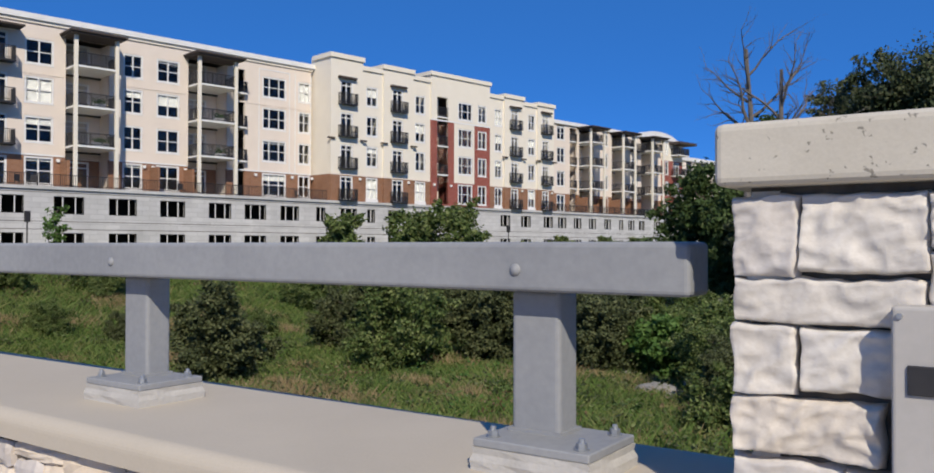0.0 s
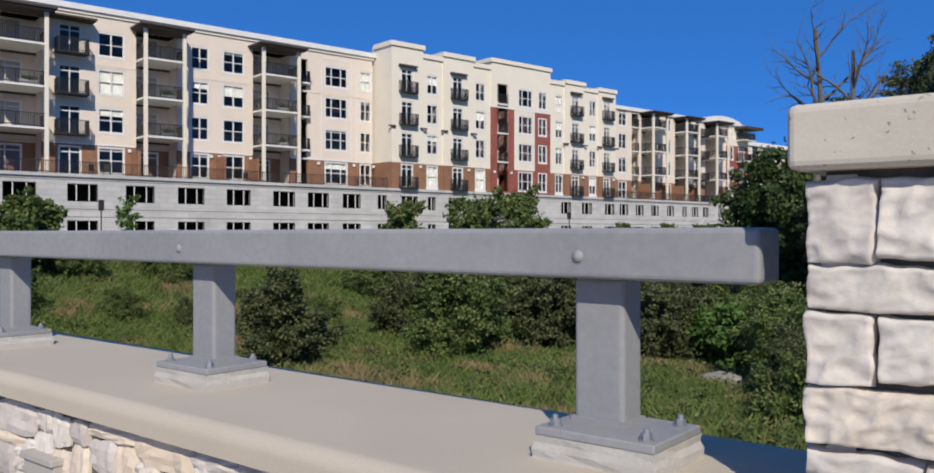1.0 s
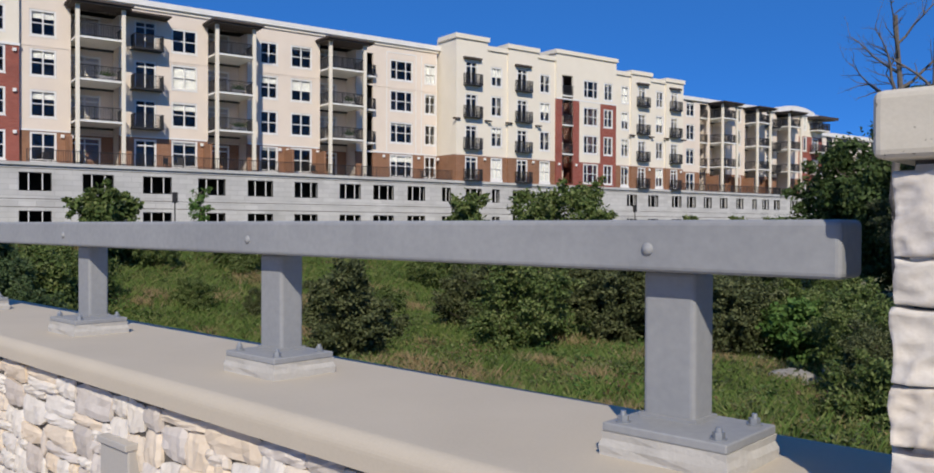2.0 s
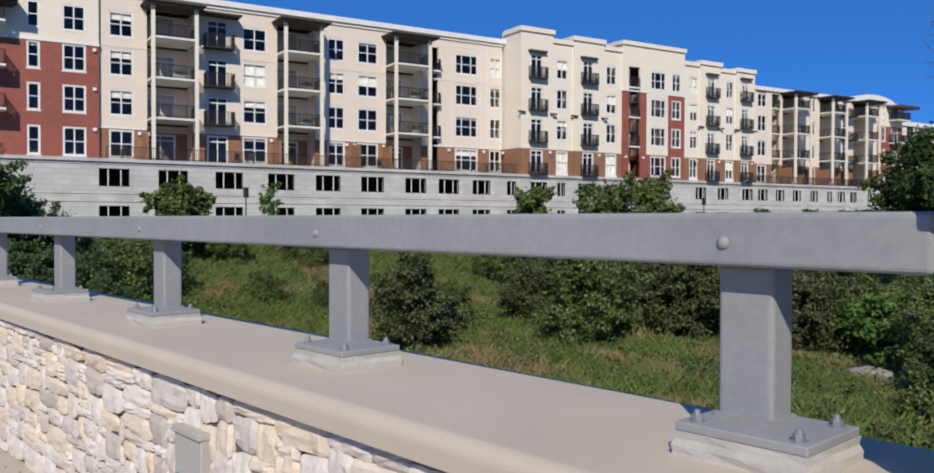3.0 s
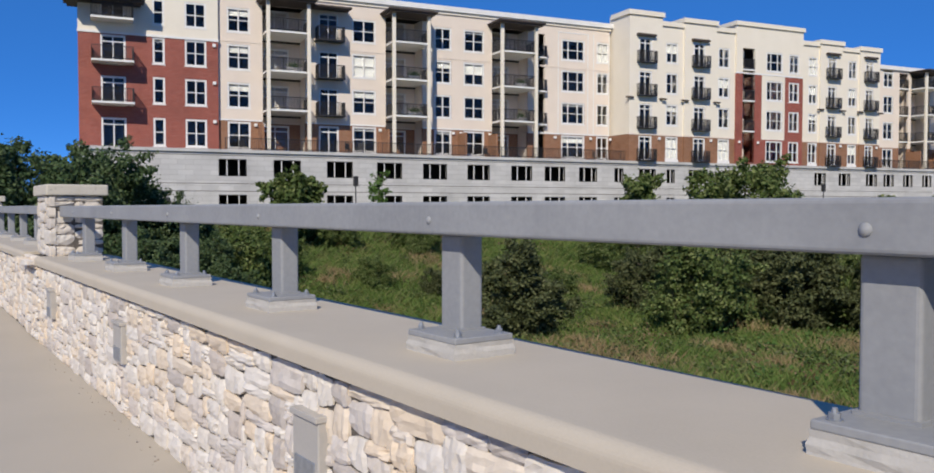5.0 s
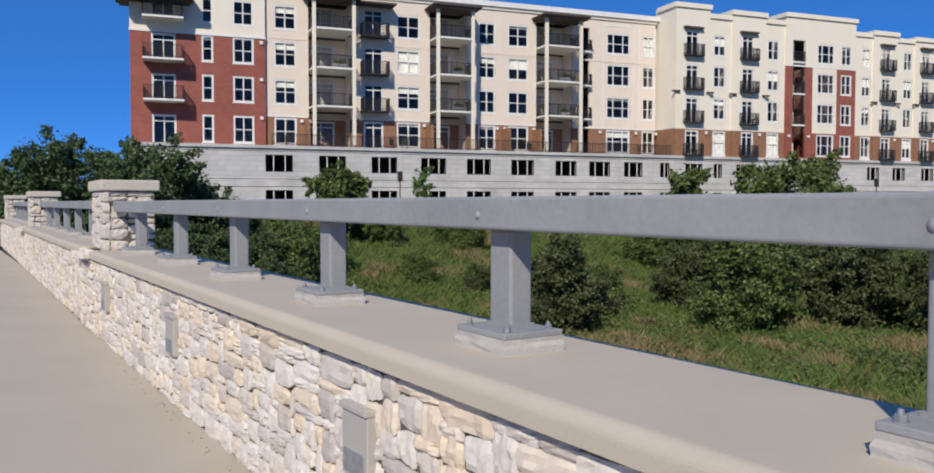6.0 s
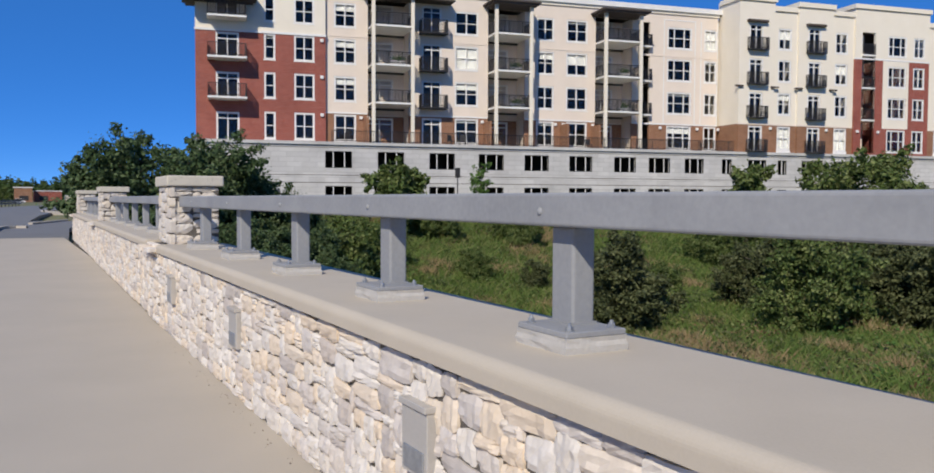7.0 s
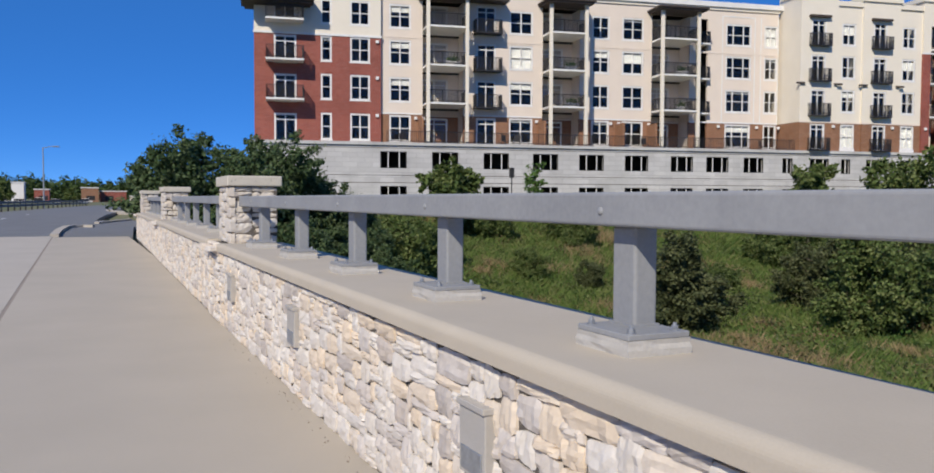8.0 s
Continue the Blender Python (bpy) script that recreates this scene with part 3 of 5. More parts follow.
box = thing("junction_box", "grey painted metal junction box on the stone pillar", "electrical box")
part("body", Geo().soft_box(-0.199, 0.215, 1.560, 1.625, 0.93, 1.354, 0.007), BOX_GREY, box)
part("cover_slot", Geo().soft_box(-0.174, 0.184, 1.554, 1.563, 1.207, 1.256, 0.002), DARK_METAL, box, "black slot plate")
part("screw", Geo().tube([(-0.186, 1.562, 1.337), (-0.186, 1.556, 1.337)], [0.006, 0.005], 10), GALV, box)
for x, y in ((-3.06, 1.40), (-6.2, 1.43), (-9.05, 1.45)):
    lt = thing("wall_light", "boxy grey metal path light set in the stone wall", "wall light", "path lights", m=pose(x, y, 0.51))
    part("housing", Geo().soft_box(-0.115, 0.115, 0, 0.12, -0.14, 0.145, 0.006), BOX_GREY, lt)
    part("hood", Geo().soft_box(-0.12, 0.12, -0.012, 0.05, 0.125, 0.15, 0.004), BOX_GREY, lt)
    part("louvre", Geo().soft_box(-0.09, 0.09, -0.006, 0.004, -0.12, -0.03, 0.003), GALV, lt)


# the apartment building
class Front:
    """Builds parts of the house in its own axes; off is how far a face stands out towards the road."""

    def __init__(self):
        self.thing = thing("apartment_building", "long five-storey apartment building in cream stucco and brick over a garage", "building", m=HOUSE)
        self.cache = {}
        self.rnd = random.Random(8)

    def wall(self, name, u0, u1, z0, z1, off, holes, material, deep=0.22, label=""):
        g = Geo()
        us = sorted({u0, u1, *[min(max(c, u0), u1) for h in holes for c in h[:2]]})
        zs = sorted({z0, z1, *[min(max(c, z0), z1) for h in holes for c in h[2:]]})
        for a, b in zip(us, us[1:]):
            for c, d in zip(zs, zs[1:]):
                mu, mz = (a + b) / 2, (c + d) / 2
                if not any(h[0] < mu < h[1] and h[2] < mz < h[3] for h in holes):
                    g.quad((a, -off, c), (b, -off, c), (b, -off, d), (a, -off, d))
        for a, b, c, d in holes:
            a, b, c, d = max(a, u0), min(b, u1), max(c, z0), min(d, z1)
            y0, y1 = -off, -off + deep
            g.quad((a, y0, c), (a, y0, d), (a, y1, d), (a, y1, c))
            g.quad((b, y0, d), (b, y0, c), (b, y1, c), (b, y1, d))
            g.quad((a, y0, d), (b, y0, d), (b, y1, d), (a, y1, d))
            g.quad((b, y0, c), (a, y0, c), (a, y1, c), (b, y1, c))
        for u in (u0, u1):
            g.quad((u, -off, z0), (u, -off, z1), (u, -off + 3.4, z1), (u, -off + 3.4, z0))
        return part(name, g, material, self.thing, label)

    def window(self, u0, u1, z0, z1, off, style="double", blind=None):
        w, h = round(u1 - u0, 2), round(z1 - z0, 2)
        key = (w, h, style)
        if key not in self.cache:
            g, t = Geo(), 0.15
            door = style == "door"
            low = 0.08 if door else t
            rings = [[(a, y, c), (b, y, c), (b, y, d), (a, y, d)] for y, (a, b, c, d) in
                     ((0.10, (0, w, 0, h)), (-0.035, (0, w, 0, h)), (-0.035, (t, w - t, low, h - t)), (0.10, (t, w - t, low, h - t)))]
            g.v = [p for r in rings for p in r]
            g.f = [(i * 4 + k, i * 4 + (k + 1) % 4, (i * 4 + 4) % 16 + (k + 1) % 4, (i * 4 + 4) % 16 + k) for i in range(4) for k in range(4)]
            extra = []
            bars = {"double": [w / 2], "triple": [w * 0.3, w * 0.7], "single": [], "door": [w / 2]}[style]
            wide = {"double": 0.10, "triple": 0.08, "single": 0.06, "door": 0.09}[style]
            for x in bars:
                extra.append(("mullion", Geo().box(x - wide / 2, x + wide / 2, 0.0, 0.12, low, h - t)))
            top = h - t
            if door:
                extra.append(("transom", Geo().box(t, w - t, 0.004, 0.116, h - 0.55, h - 0.46)))
            else:
                extra.append(("meeting_rail", Geo().box(t, w - t, 0.01, 0.11, h * 0.5 - 0.035, h * 0.5 + 0.035)))
                extra.append(("sill", Geo().box(-0.06, w + 0.06, -0.08, 0.02, -0.07, 0.0)))
            pane = Geo()
            pane.quad((t, 0.07, 0.06), (w - t, 0.07, 0.06), (w - t, 0.07, top), (t, 0.07, top))
            self.cache[key] = (g.mesh("window", WHITE), pane.mesh("pane", GLASS), [(n, e.mesh(n, WHITE)) for n, e in extra])
        frame_me, pane_me, extra = self.cache[key]
        o = part("balcony_door" if style == "door" else "window", frame_me, None, self.thing, m=pose(u0, -off, z0))
        p = part("pane", pane_me, None, o)
        for n, e in extra:
            part(n, e, None, o)
        p.visible_shadow = False
        drop = self.rnd.choice((0, 0, 0, 0, 0, 0, 0.12, 0.3, 0.5, 1.0)) if blind is None else blind
        if drop and style != "door":
            bg = Geo()
            top, bottom = h - 0.13, 0.13
            low = top - (top - bottom) * drop
            bg.box(0.14, w - 0.14, 0.13, 0.15, low, top)
            part("blind", bg, BLIND, o)

    def strip(self, name, u0, u1, z0, z1, off, out, material, returns=0.0):
        g = Geo().box(u0 - out, u1 + out, -off - out, -off + 0.1, z0, z1)
        if returns:
            g.box(u0 - out, u0 + 0.1, -off + 0.1, -off + returns, z0, z1)
            g.box(u1 - 0.1, u1 + out, -off + 0.1, -off + returns, z0, z1)
        return part(name, g, material, self.thing)

    def rail(self, u0, u1, z, y0, y1, parent, tall=1.05, closed=True, gap=0.12):
        """A dark balcony railing round three sides (y0 outer, y1 at the wall)."""
        g = Geo()

        def side(a, b):
            a, b = Vector(a), Vector(b)
            n = max(1, int((b - a).length / gap))
            d = (b - a)
            lo, hi = Vector((min(a.x, b.x), min(a.y, b.y), 0)), Vector((max(a.x, b.x), max(a.y, b.y), 0))
            for zz in (z + 0.10, z + tall - 0.05):
                g.box(lo.x - 0.025, hi.x + 0.025, lo.y - 0.025, hi.y + 0.025, zz, zz + 0.05)
            for i in range(n + 1):
                q = a + d * (i / n)
                s = 0.03 if i % 10 == 0 else 0.017
                g.box(q.x - s, q.x + s, q.y - s, q.y + s, z, z + tall)
        side((u0, y0, 0), (u1, y0, 0))
        if closed:
            side((u0, y0, 0), (u0, y1, 0))
            side((u1, y0, 0), (u1, y1, 0))
        return part("railing", g, DARK_METAL, parent)


F = Front()
ROOF, BRICK_TOP, LEDGE, GAR = 19.6, 8.66, 6.02, 3.0
ROWS = ((6.32, 8.54), (9.62, 11.72), (12.74, 14.82), (15.78, 17.80))
SLABS = (9.30, 12.45, 15.65)
BAYS = ((13.05, 16.6), (23.75, 27.2), (34.15, 37.9))
RED_END, MAIN_END = 9.46, 47.1

# corner block in red brick
corner_windows = [(4.5, 5.4, "single"), (6.9, 8.55, "double")]
holes = [(a, b, z0, z1) for a, b, _ in corner_windows for z0, z1 in ROWS]
corner_doors = [(0.75, 2.55, z, z + 2.3) for z in (LEDGE + 0.1, *SLABS)]
F.wall("wall", -0.8, RED_END, LEDGE, 14.9, 0.3, holes + corner_doors, RED_BRICK, label="red brick corner wall")
F.wall("wall", -0.8, RED_END, 14.9, ROOF, 0.3, holes + corner_doors, CREAM, label="cream upper wall")
for a, b, s in corner_windows:
    for z0, z1 in ROWS:
        F.window(a, b, z0, z1, 0.3 - 0.06, s)
for a, b, z0, z1 in corner_doors:
    F.window(a, b, z0, z1, 0.3 - 0.06, "door")
for z in SLABS:
    s = part("balcony", Geo().box(0.1, 3.1, -1.75, -0.3, z + 0.05, z + 0.2), WHITE, F.thing, "white slab with black rails")
    F.rail(0.15, 3.05, z + 0.2, -1.7, -0.3, s)
F.strip("band", -0.8, RED_END, 14.82, 15.0, 0.3, 0.06, WHITE)
part("canopy", Geo().box(-1.8, 3.9, -2.3, 1.5, 17.2, 17.6).box(-1.55, 3.65, -2.05, 1.5, 17.0, 17.2), CANOPY, F.thing, "dark projecting corner canopy")
F.strip("cornice", -0.8, RED_END, ROOF - 0.45, ROOF + 0.12, 0.3, 0.22, WHITE)

# long beige wing
singles = [(10.2, 12.05, "double"), (20.7, 22.85, "double"), (28.35, 30.05, "double"), (31.25, 33.35, "double"), (41.6, 44.25, "triple"), (45.6, 47.0, "double")]
holes = [(a, b, z0, z1) for a, b, _ in singles for z0, z1 in ROWS]
juliet_doors = [(17.75, 19.5, z, z + 2.35) for z in (LEDGE + 0.1, *[s + 0.05 for s in SLABS])]
recess = [(a, b, LEDGE, 18.25) for a, b in BAYS] + [(38.55, 39.75, LEDGE, 18.1)]
F.wall("wall", RED_END, MAIN_END, LEDGE, BRICK_TOP, 0, holes + juliet_doors + recess, BROWN_BRICK, 0.25, "brown brick ground storey wall")
F.wall("wall", RED_END, MAIN_END, BRICK_TOP, ROOF, 0, holes + juliet_doors + recess, BEIGE, 0.25, "beige stucco wall")
for a, b, s in singles:
    for z0, z1 in ROWS:
        F.window(a, b, z0, z1, -0.06, s)
for a, b, z0, z1 in juliet_doors:
    F.window(a, b, z0, z1, -0.06, "door")
for z in SLABS:
    s = part("balcony", Geo().box(17.45, 19.8, -1.1, 0, z - 0.08, z + 0.06), DARK_METAL, F.thing, "black metal balcony")
    F.rail(17.5, 19.75, z + 0.06, -1.05, 0, s)
part("canopy", Geo().box(17.1, 20.3, -1.5, 0, 18.25, 18.4), CANOPY, F.thing, "flat dark canopy")
segs = [RED_END, *[c for a, b in BAYS for c in (a - 0.1, b + 0.1)], MAIN_END]
for a, b in zip(segs[::2], segs[1::2]):
    F.strip("band", a, b, BRICK_TOP - 0.06, BRICK_TOP + 0.08, 0, 0.03, WHITE)
    F.strip("band", a, b, 15.0, 15.16, 0, 0.03, BEIGE)
F.strip("cornice", RED_END, MAIN_END, ROOF - 0.35, ROOF + 0.1, 0, 0.28, WHITE)
F.strip("cornice", RED_END, MAIN_END, ROOF - 0.62, ROOF - 0.35, 0, 0.12, CREAM)


def balcony_bay(u0, u1, off, back, doors=True, top=18.2):
    """A stack of balconies between two columns, half let into the wall, under a dark canopy."""
    g = Geo()
    g.quad((u0, back, BRICK_TOP), (u1, back, BRICK_TOP), (u1, back, top + 0.1), (u0, back, top + 0.1))
    for u in (u0, u1):
        g.quad((u, -off + 0.001, LEDGE), (u, back, LEDGE), (u, back, top + 0.1), (u, -off + 0.001, top + 0.1))
    part("recess_wall", g, BEIGE, F.thing)
    part("recess_wall", Geo().box(u0, u1, back - 0.01, back + 0.1, LEDGE, BRICK_TOP - 0.02), BROWN_BRICK, F.thing)
    lip = off + 2.05
    for u in (u0 + 0.12, u1 - 0.12):
        part("column", Geo().soft_box(u - 0.14, u + 0.14, -lip, -lip + 0.28, LEDGE, top, 0.02), CREAM, F.thing, "slender cream column")
    for z in SLABS:
        s = part("balcony", Geo().box(u0 + 0.02, u1 - 0.02, -lip + 0.05, back, z + 0.05, z + 0.2), WHITE, F.thing, "white balcony slab with black rails")
        F.rail(u0 + 0.1, u1 - 0.1, z + 0.2, -lip + 0.15, -off, s)
    canopy = Geo()
    canopy.box(u0 - 0.35, u1 + 0.35, -lip - 0.45, -off + 0.05, top + 0.02, top + 0.18)
    canopy.box(u0 - 0.5, u1 + 0.5, -lip - 0.6, -off + 0.05, top + 0.18, top + 0.32)
    part("canopy", canopy, CANOPY, F.thing, "dark brown projecting canopy")
    if doors:
        mid = (u0 + u1) / 2 - 0.35
        for z in (LEDGE + 0.1, *[s + 0.2 for s in SLABS]):
            F.window(mid - 1.25, mid + 1.15, z, z + 2.4, -back + 0.12, "door")


for u in (12.75, 23.45, 30.75, 33.85):
    part("privacy_screen", Geo().box(u - 0.1, u + 0.1, -1.7, -0.001, LEDGE, 8.25), BROWN_BRICK, F.thing, "brick screen between terraces")
for a, b in BAYS:
    balcony_bay(a, b, 0, 2.0)
g = Geo().box(38.5, 39.8, 1.3, 1.4, LEDGE, 18.2)
part("recess_wall", g, BEIGE, F.thing)
for z in SLABS:
    s = part("balcony", Geo().box(38.55, 39.75, -0.5, 1.3, z + 0.05, z + 0.2), WHITE, F.thing, "white slab with black rails")
    F.rail(38.58, 39.72, z + 0.2, -0.45, 0, s)


for u in (41.2, 44.55, 45.2, 47.02):
    part("trim", Geo().box(u, u + 0.09, -0.025, 0.02, BRICK_TOP + 0.09, 18.5), WHITE, F.thing, "thin pale panel trim")
part("trim", Geo().box(41.29, 44.55, -0.024, 0.02, 18.41, 18.5), WHITE, F.thing)


# cream bays that stand forward, flush with the garage
def bay(u0, u1, off, top, doors=(), windows=()):
    rows = [(a, b, z0, z1) for a, b, _ in windows for z0, z1 in ROWS]
    dd = [(a, b, z, z + 2.35) for a, b in doors for z in (LEDGE + 0.15, *SLABS)]
    F.wall("wall", u0, u1, LEDGE, BRICK_TOP, off, rows + dd, BROWN_BRICK, 0.25, "brown brick ground storey wall")
    F.wall("wall", u0, u1, BRICK_TOP, top, off, rows + dd, CREAM, 0.25, "cream stucco wall")
    for a, b, s in windows:
        for z0, z1 in ROWS:
            F.window(a, b, z0, z1, off - 0.06, s)
        part("panel", Geo().box(a - 0.04, b + 0.04, -off - 0.03, -off + 0.05, LEDGE + 0.03, ROWS[0][0] - 0.075), WHITE, F.thing, "white panel under the window")
    for a, b, z0, z1 in dd:
        F.window(a, b, z0, z1, off - 0.06, "door")
        s = part("balcony", Geo().box(a - 0.25, b + 0.25, -off - 0.55, -off, z0 - 0.1, z0), DARK_METAL, F.thing, "black juliet balcony")
        F.rail(a - 0.22, b + 0.22, z0, -off - 0.52, -off, s)
    if doors:
        for a, b in doors:
            part("door_hood", Geo().box(a - 0.3, b + 0.3, -off - 0.35, -off, 18.15, 18.35), CANOPY, F.thing)
            for u in (u0, u1):
                part("bracket", Geo().box(u - 0.4, u + 0.4, -off - 0.2, -off + 0.02, 12.1, 12.25), CANOPY, F.thing)
    F.strip("cornice", u0, u1, top - 0.35, top + 0.1, off, 0.16, CREAM, 3.0)
    F.strip("band", u0, u1, BRICK_TOP - 0.06, BRICK_TOP + 0.08, off, 0.03, BEIGE)


bay(47.4, 51.3, GAR, 20.48, doors=[(48.5, 50.05)])
bay(51.3, 54.0, GAR - 0.2, 19.72, windows=[(51.85, 53.35, "double")])
bay(54.0, 58.0, GAR, 20.25, doors=[(55.1, 56.6)])
bay(58.0, 60.6, GAR - 0.2, 19.75, windows=[(58.4, 59.9, "double")])
bay(69.75, 72.3, GAR - 0.2, 19.35, windows=[(70.75, 72.05, "double")])
bay(72.3, 75.6, GAR, 19.62, doors=[(73.35, 74.7)])
bay(75.6, 78.3, GAR - 0.2, 19.1, windows=[(76.65, 78.0, "double")])
bay(78.3, 81.4, GAR, 19.35, doors=[(79.1, 80.4)])
# tall bay with red brick
u0, u1 = 60.6, 69.75
wins = [(64.6, 66.9, "triple"), (67.75, 69.2, "double")]
holes = [(a, b, z0, z1) for a, b, _ in wins for z0, z1 in ROWS] + [(61.45, 63.05, LEDGE + 0.2, 18.0)]
F.wall("wall", u0, 64.0, LEDGE, 15.4, GAR, holes, RED_BRICK, 0.25, "red brick wall")
F.wall("wall", 64.0, 67.2, LEDGE, BRICK_TOP, GAR, holes, RED_BRICK, 0.25, "red brick wall")
F.wall("wall", 64.0, 67.2, BRICK_TOP, 15.4, GAR, holes, CREAM, 0.25, "white stucco wall")
F.wall("wall", 67.2, u1, LEDGE, 15.4, GAR, holes, RED_BRICK, 0.25, "red brick wall")
F.wall("wall", u0, u1, 15.4, 20.58, GAR, holes, CREAM, 0.25, "cream stucco wall")
for a, b, s in wins:
    for z0, z1 in ROWS:
        F.window(a, b, z0, z1, GAR - 0.06, s)
part("recess_wall", Geo().box(61.4, 63.1, -GAR + 1.6, -GAR + 1.7, LEDGE, 18.1), BEIGE, F.thing)
for z in SLABS:
    s = part("balcony", Geo().box(61.45, 63.05, -GAR - 0.1, -GAR + 1.6, z + 0.05, z + 0.2), WHITE, F.thing, "white slab with black rails")
    F.rail(61.5, 63.0, z + 0.2, -GAR - 0.05, -GAR, s, closed=False)
F.strip("cornice", u0, u1, 20.26, 20.68, GAR, 0.16, CREAM, 3.0)
F.strip("band", u0, u1, 15.35, 15.5, GAR, 0.03, WHITE)

# wing beyond the bays
FAR_END, FAR_RED = 116.2, 110.6
wins = [(85.55, 87.3, "double"), (95.7, 97.0, "double")]
FARBAYS = ((90.35, 93.6), (97.85, 101.0), (105.2, 108.3))
ROOF2 = 18.25
holes = [(a, b, z0, z1) for a, b, _ in wins for z0, z1 in ROWS]
holes += [(a, b, LEDGE, 17.75) for a, b in FARBAYS] + [(88.3, 89.85, LEDGE, 17.6)]
fardoors = [(102.7, 104.3, z, z + 2.3) for z in (LEDGE + 0.1, *SLABS)]
F.wall("wall", 81.4, FAR_RED, LEDGE, BRICK_TOP, 0, holes + fardoors, BROWN_BRICK, 0.25, "brown brick ground storey wall")
F.wall("wall", 81.4, FAR_RED, BRICK_TOP, ROOF2, 0, holes + fardoors, BEIGE, 0.25, "beige stucco wall")
for a, b, s in wins:
    for z0, z1 in ROWS:
        F.window(a, b, z0, min(z1, 17.6), -0.06, s)
for a, b, z0, z1 in fardoors:
    F.window(a, b, z0, z1, -0.06, "door")
    s = part("balcony", Geo().box(102.4, 104.6, -1.1, 0, z0 - 0.1, z0), DARK_METAL, F.thing, "black metal balcony")
    F.rail(102.45, 104.55, z0, -1.05, 0, s)
F.strip("cornice", 81.4, FAR_RED, ROOF2 - 0.35, ROOF2 + 0.1, 0, 0.25, WHITE)
for a, b in FARBAYS:
    balcony_bay(a, b, 0, 2.0, top=17.55)
for u in (89.95, 94.4, 97.45, 101.6):
    part("privacy_screen", Geo().box(u - 0.1, u + 0.1, -1.7, -0.001, LEDGE, 8.25), BROWN_BRICK, F.thing, "brick screen between terraces")
part("recess_wall", Geo().box(88.2, 89.95, 1.3, 1.4, LEDGE, 17.7), BEIGE, F.thing)
for z in SLABS:
    s = part("balcony", Geo().box(88.3, 89.85, -0.1, 1.3, z + 0.05, z + 0.2), WHITE, F.thing, "white slab with black rails")
    F.rail(88.35, 89.8, z + 0.2, -0.05, 0, s, closed=False)
# red brick end block with corner balconies
end_wins = [(111.3, 112.2, "single")]
holes = [(a, b, z0, z1) for a, b, _ in end_wins for z0, z1 in ROWS]
end_doors = [(113.5, 115.2, z, z + 2.3) for z in (LEDGE + 0.1, *SLABS)]
F.wall("wall", FAR_RED, FAR_END, LEDGE, 14.9, 0.3, holes + end_doors, RED_BRICK, label="red brick corner wall")
F.wall("wall", FAR_RED, FAR_END, 14.9, ROOF2, 0.3, holes + end_doors, CREAM, label="cream upper wall")
for a, b, s in end_wins:
    for z0, z1 in ROWS:
        F.window(a, b, z0, z1, 0.24, s)
for a, b, z0, z1 in end_doors:
    F.window(a, b, z0, z1, 0.24, "door")
for z in SLABS:
    s = part("balcony", Geo().box(112.9, 115.9, -1.75, -0.3, z + 0.05, z + 0.2), WHITE, F.thing, "white slab with black rails")
    F.rail(112.95, 115.85, z + 0.2, -1.7, -0.3, s)
part("canopy", Geo().box(112.3, 117.2, -2.3, 1.5, 17.42, 17.8), CANOPY, F.thing, "dark projecting corner canopy")
tower, n = Geo(), 14
for i in range(n):
    a, b = 104.6 + 9.4 * i / n, 104.6 + 9.4 * (i + 1) / n
    h0, h1 = (18.35 + 0.75 * math.sin(math.pi * k / n) ** 0.7 for k in (i, i + 1))
    tower.quad((a, -0.5, ROOF2 - 0.3), (b, -0.5, ROOF2 - 0.3), (b, -0.5, h1), (a, -0.5, h0))
    tower.quad((b, 2.5, ROOF2 - 0.3), (a, 2.5, ROOF2 - 0.3), (a, 2.5, h0), (b, 2.5, h1))
    tower.quad((a, -0.5, h0), (b, -0.5, h1), (b, 2.5, h1), (a, 2.5, h0))
for u in (104.6, 114.0):
    tower.quad((u, -0.5, ROOF2 - 0.3), (u, -0.5, 18.35), (u, 2.5, 18.35), (u, 2.5, ROOF2 - 0.3))
part("parapet", tower, WHITE, F.thing, "arched white parapet over the end bay")

# garage storeys
gw = [(9.05, 11.2), (13.3, 15.5), (17.65, 19.85), (21.95, 24.2), (26.1, 28.35), (30.3, 32.5), (34.65, 36.8), (38.1, 40.3), (41.8, 43.8), (45.75, 46.8),
      (48.6, 50.6), (51.9, 52.9), (54.6, 56.6), (58.3, 59.4), (61.5, 63.5), (65.5, 67.5), (71.6, 73.3), (75.2, 77.0), (79.4, 81.2), (82.2, 83.9),
      (85.4, 87.0), (88.6, 90.2), (92.0, 93.5), (95.4, 96.4), (97.6, 99.1), (100.2, 101.6), (104.0, 105.6), (108.0, 109.6)]
gh = [(a, b, z0, z1) for a, b in gw for z0, z1 in ((3.95, 5.30), (1.1, 2.50))]
F.wall("garage_wall", -1.0, FAR_END, -3.0, 5.80, GAR, gh, BLOCK, 0.35, "pale grey block garage wall")
part("ledge", Geo().box(-1.2, FAR_END + 0.2, -GAR - 0.15, -GAR + 0.3, 5.80, 6.04), BLOCK, F.thing, "pale concrete ledge over the garage")
joints = Geo()
for z in (0.4, 2.75, 3.35, 5.55):
    joints.box(-1.0, FAR_END, -GAR - 0.006, -GAR, z, z + 0.045)
part("course", joints, MORTAR, F.thing)
bars = {}
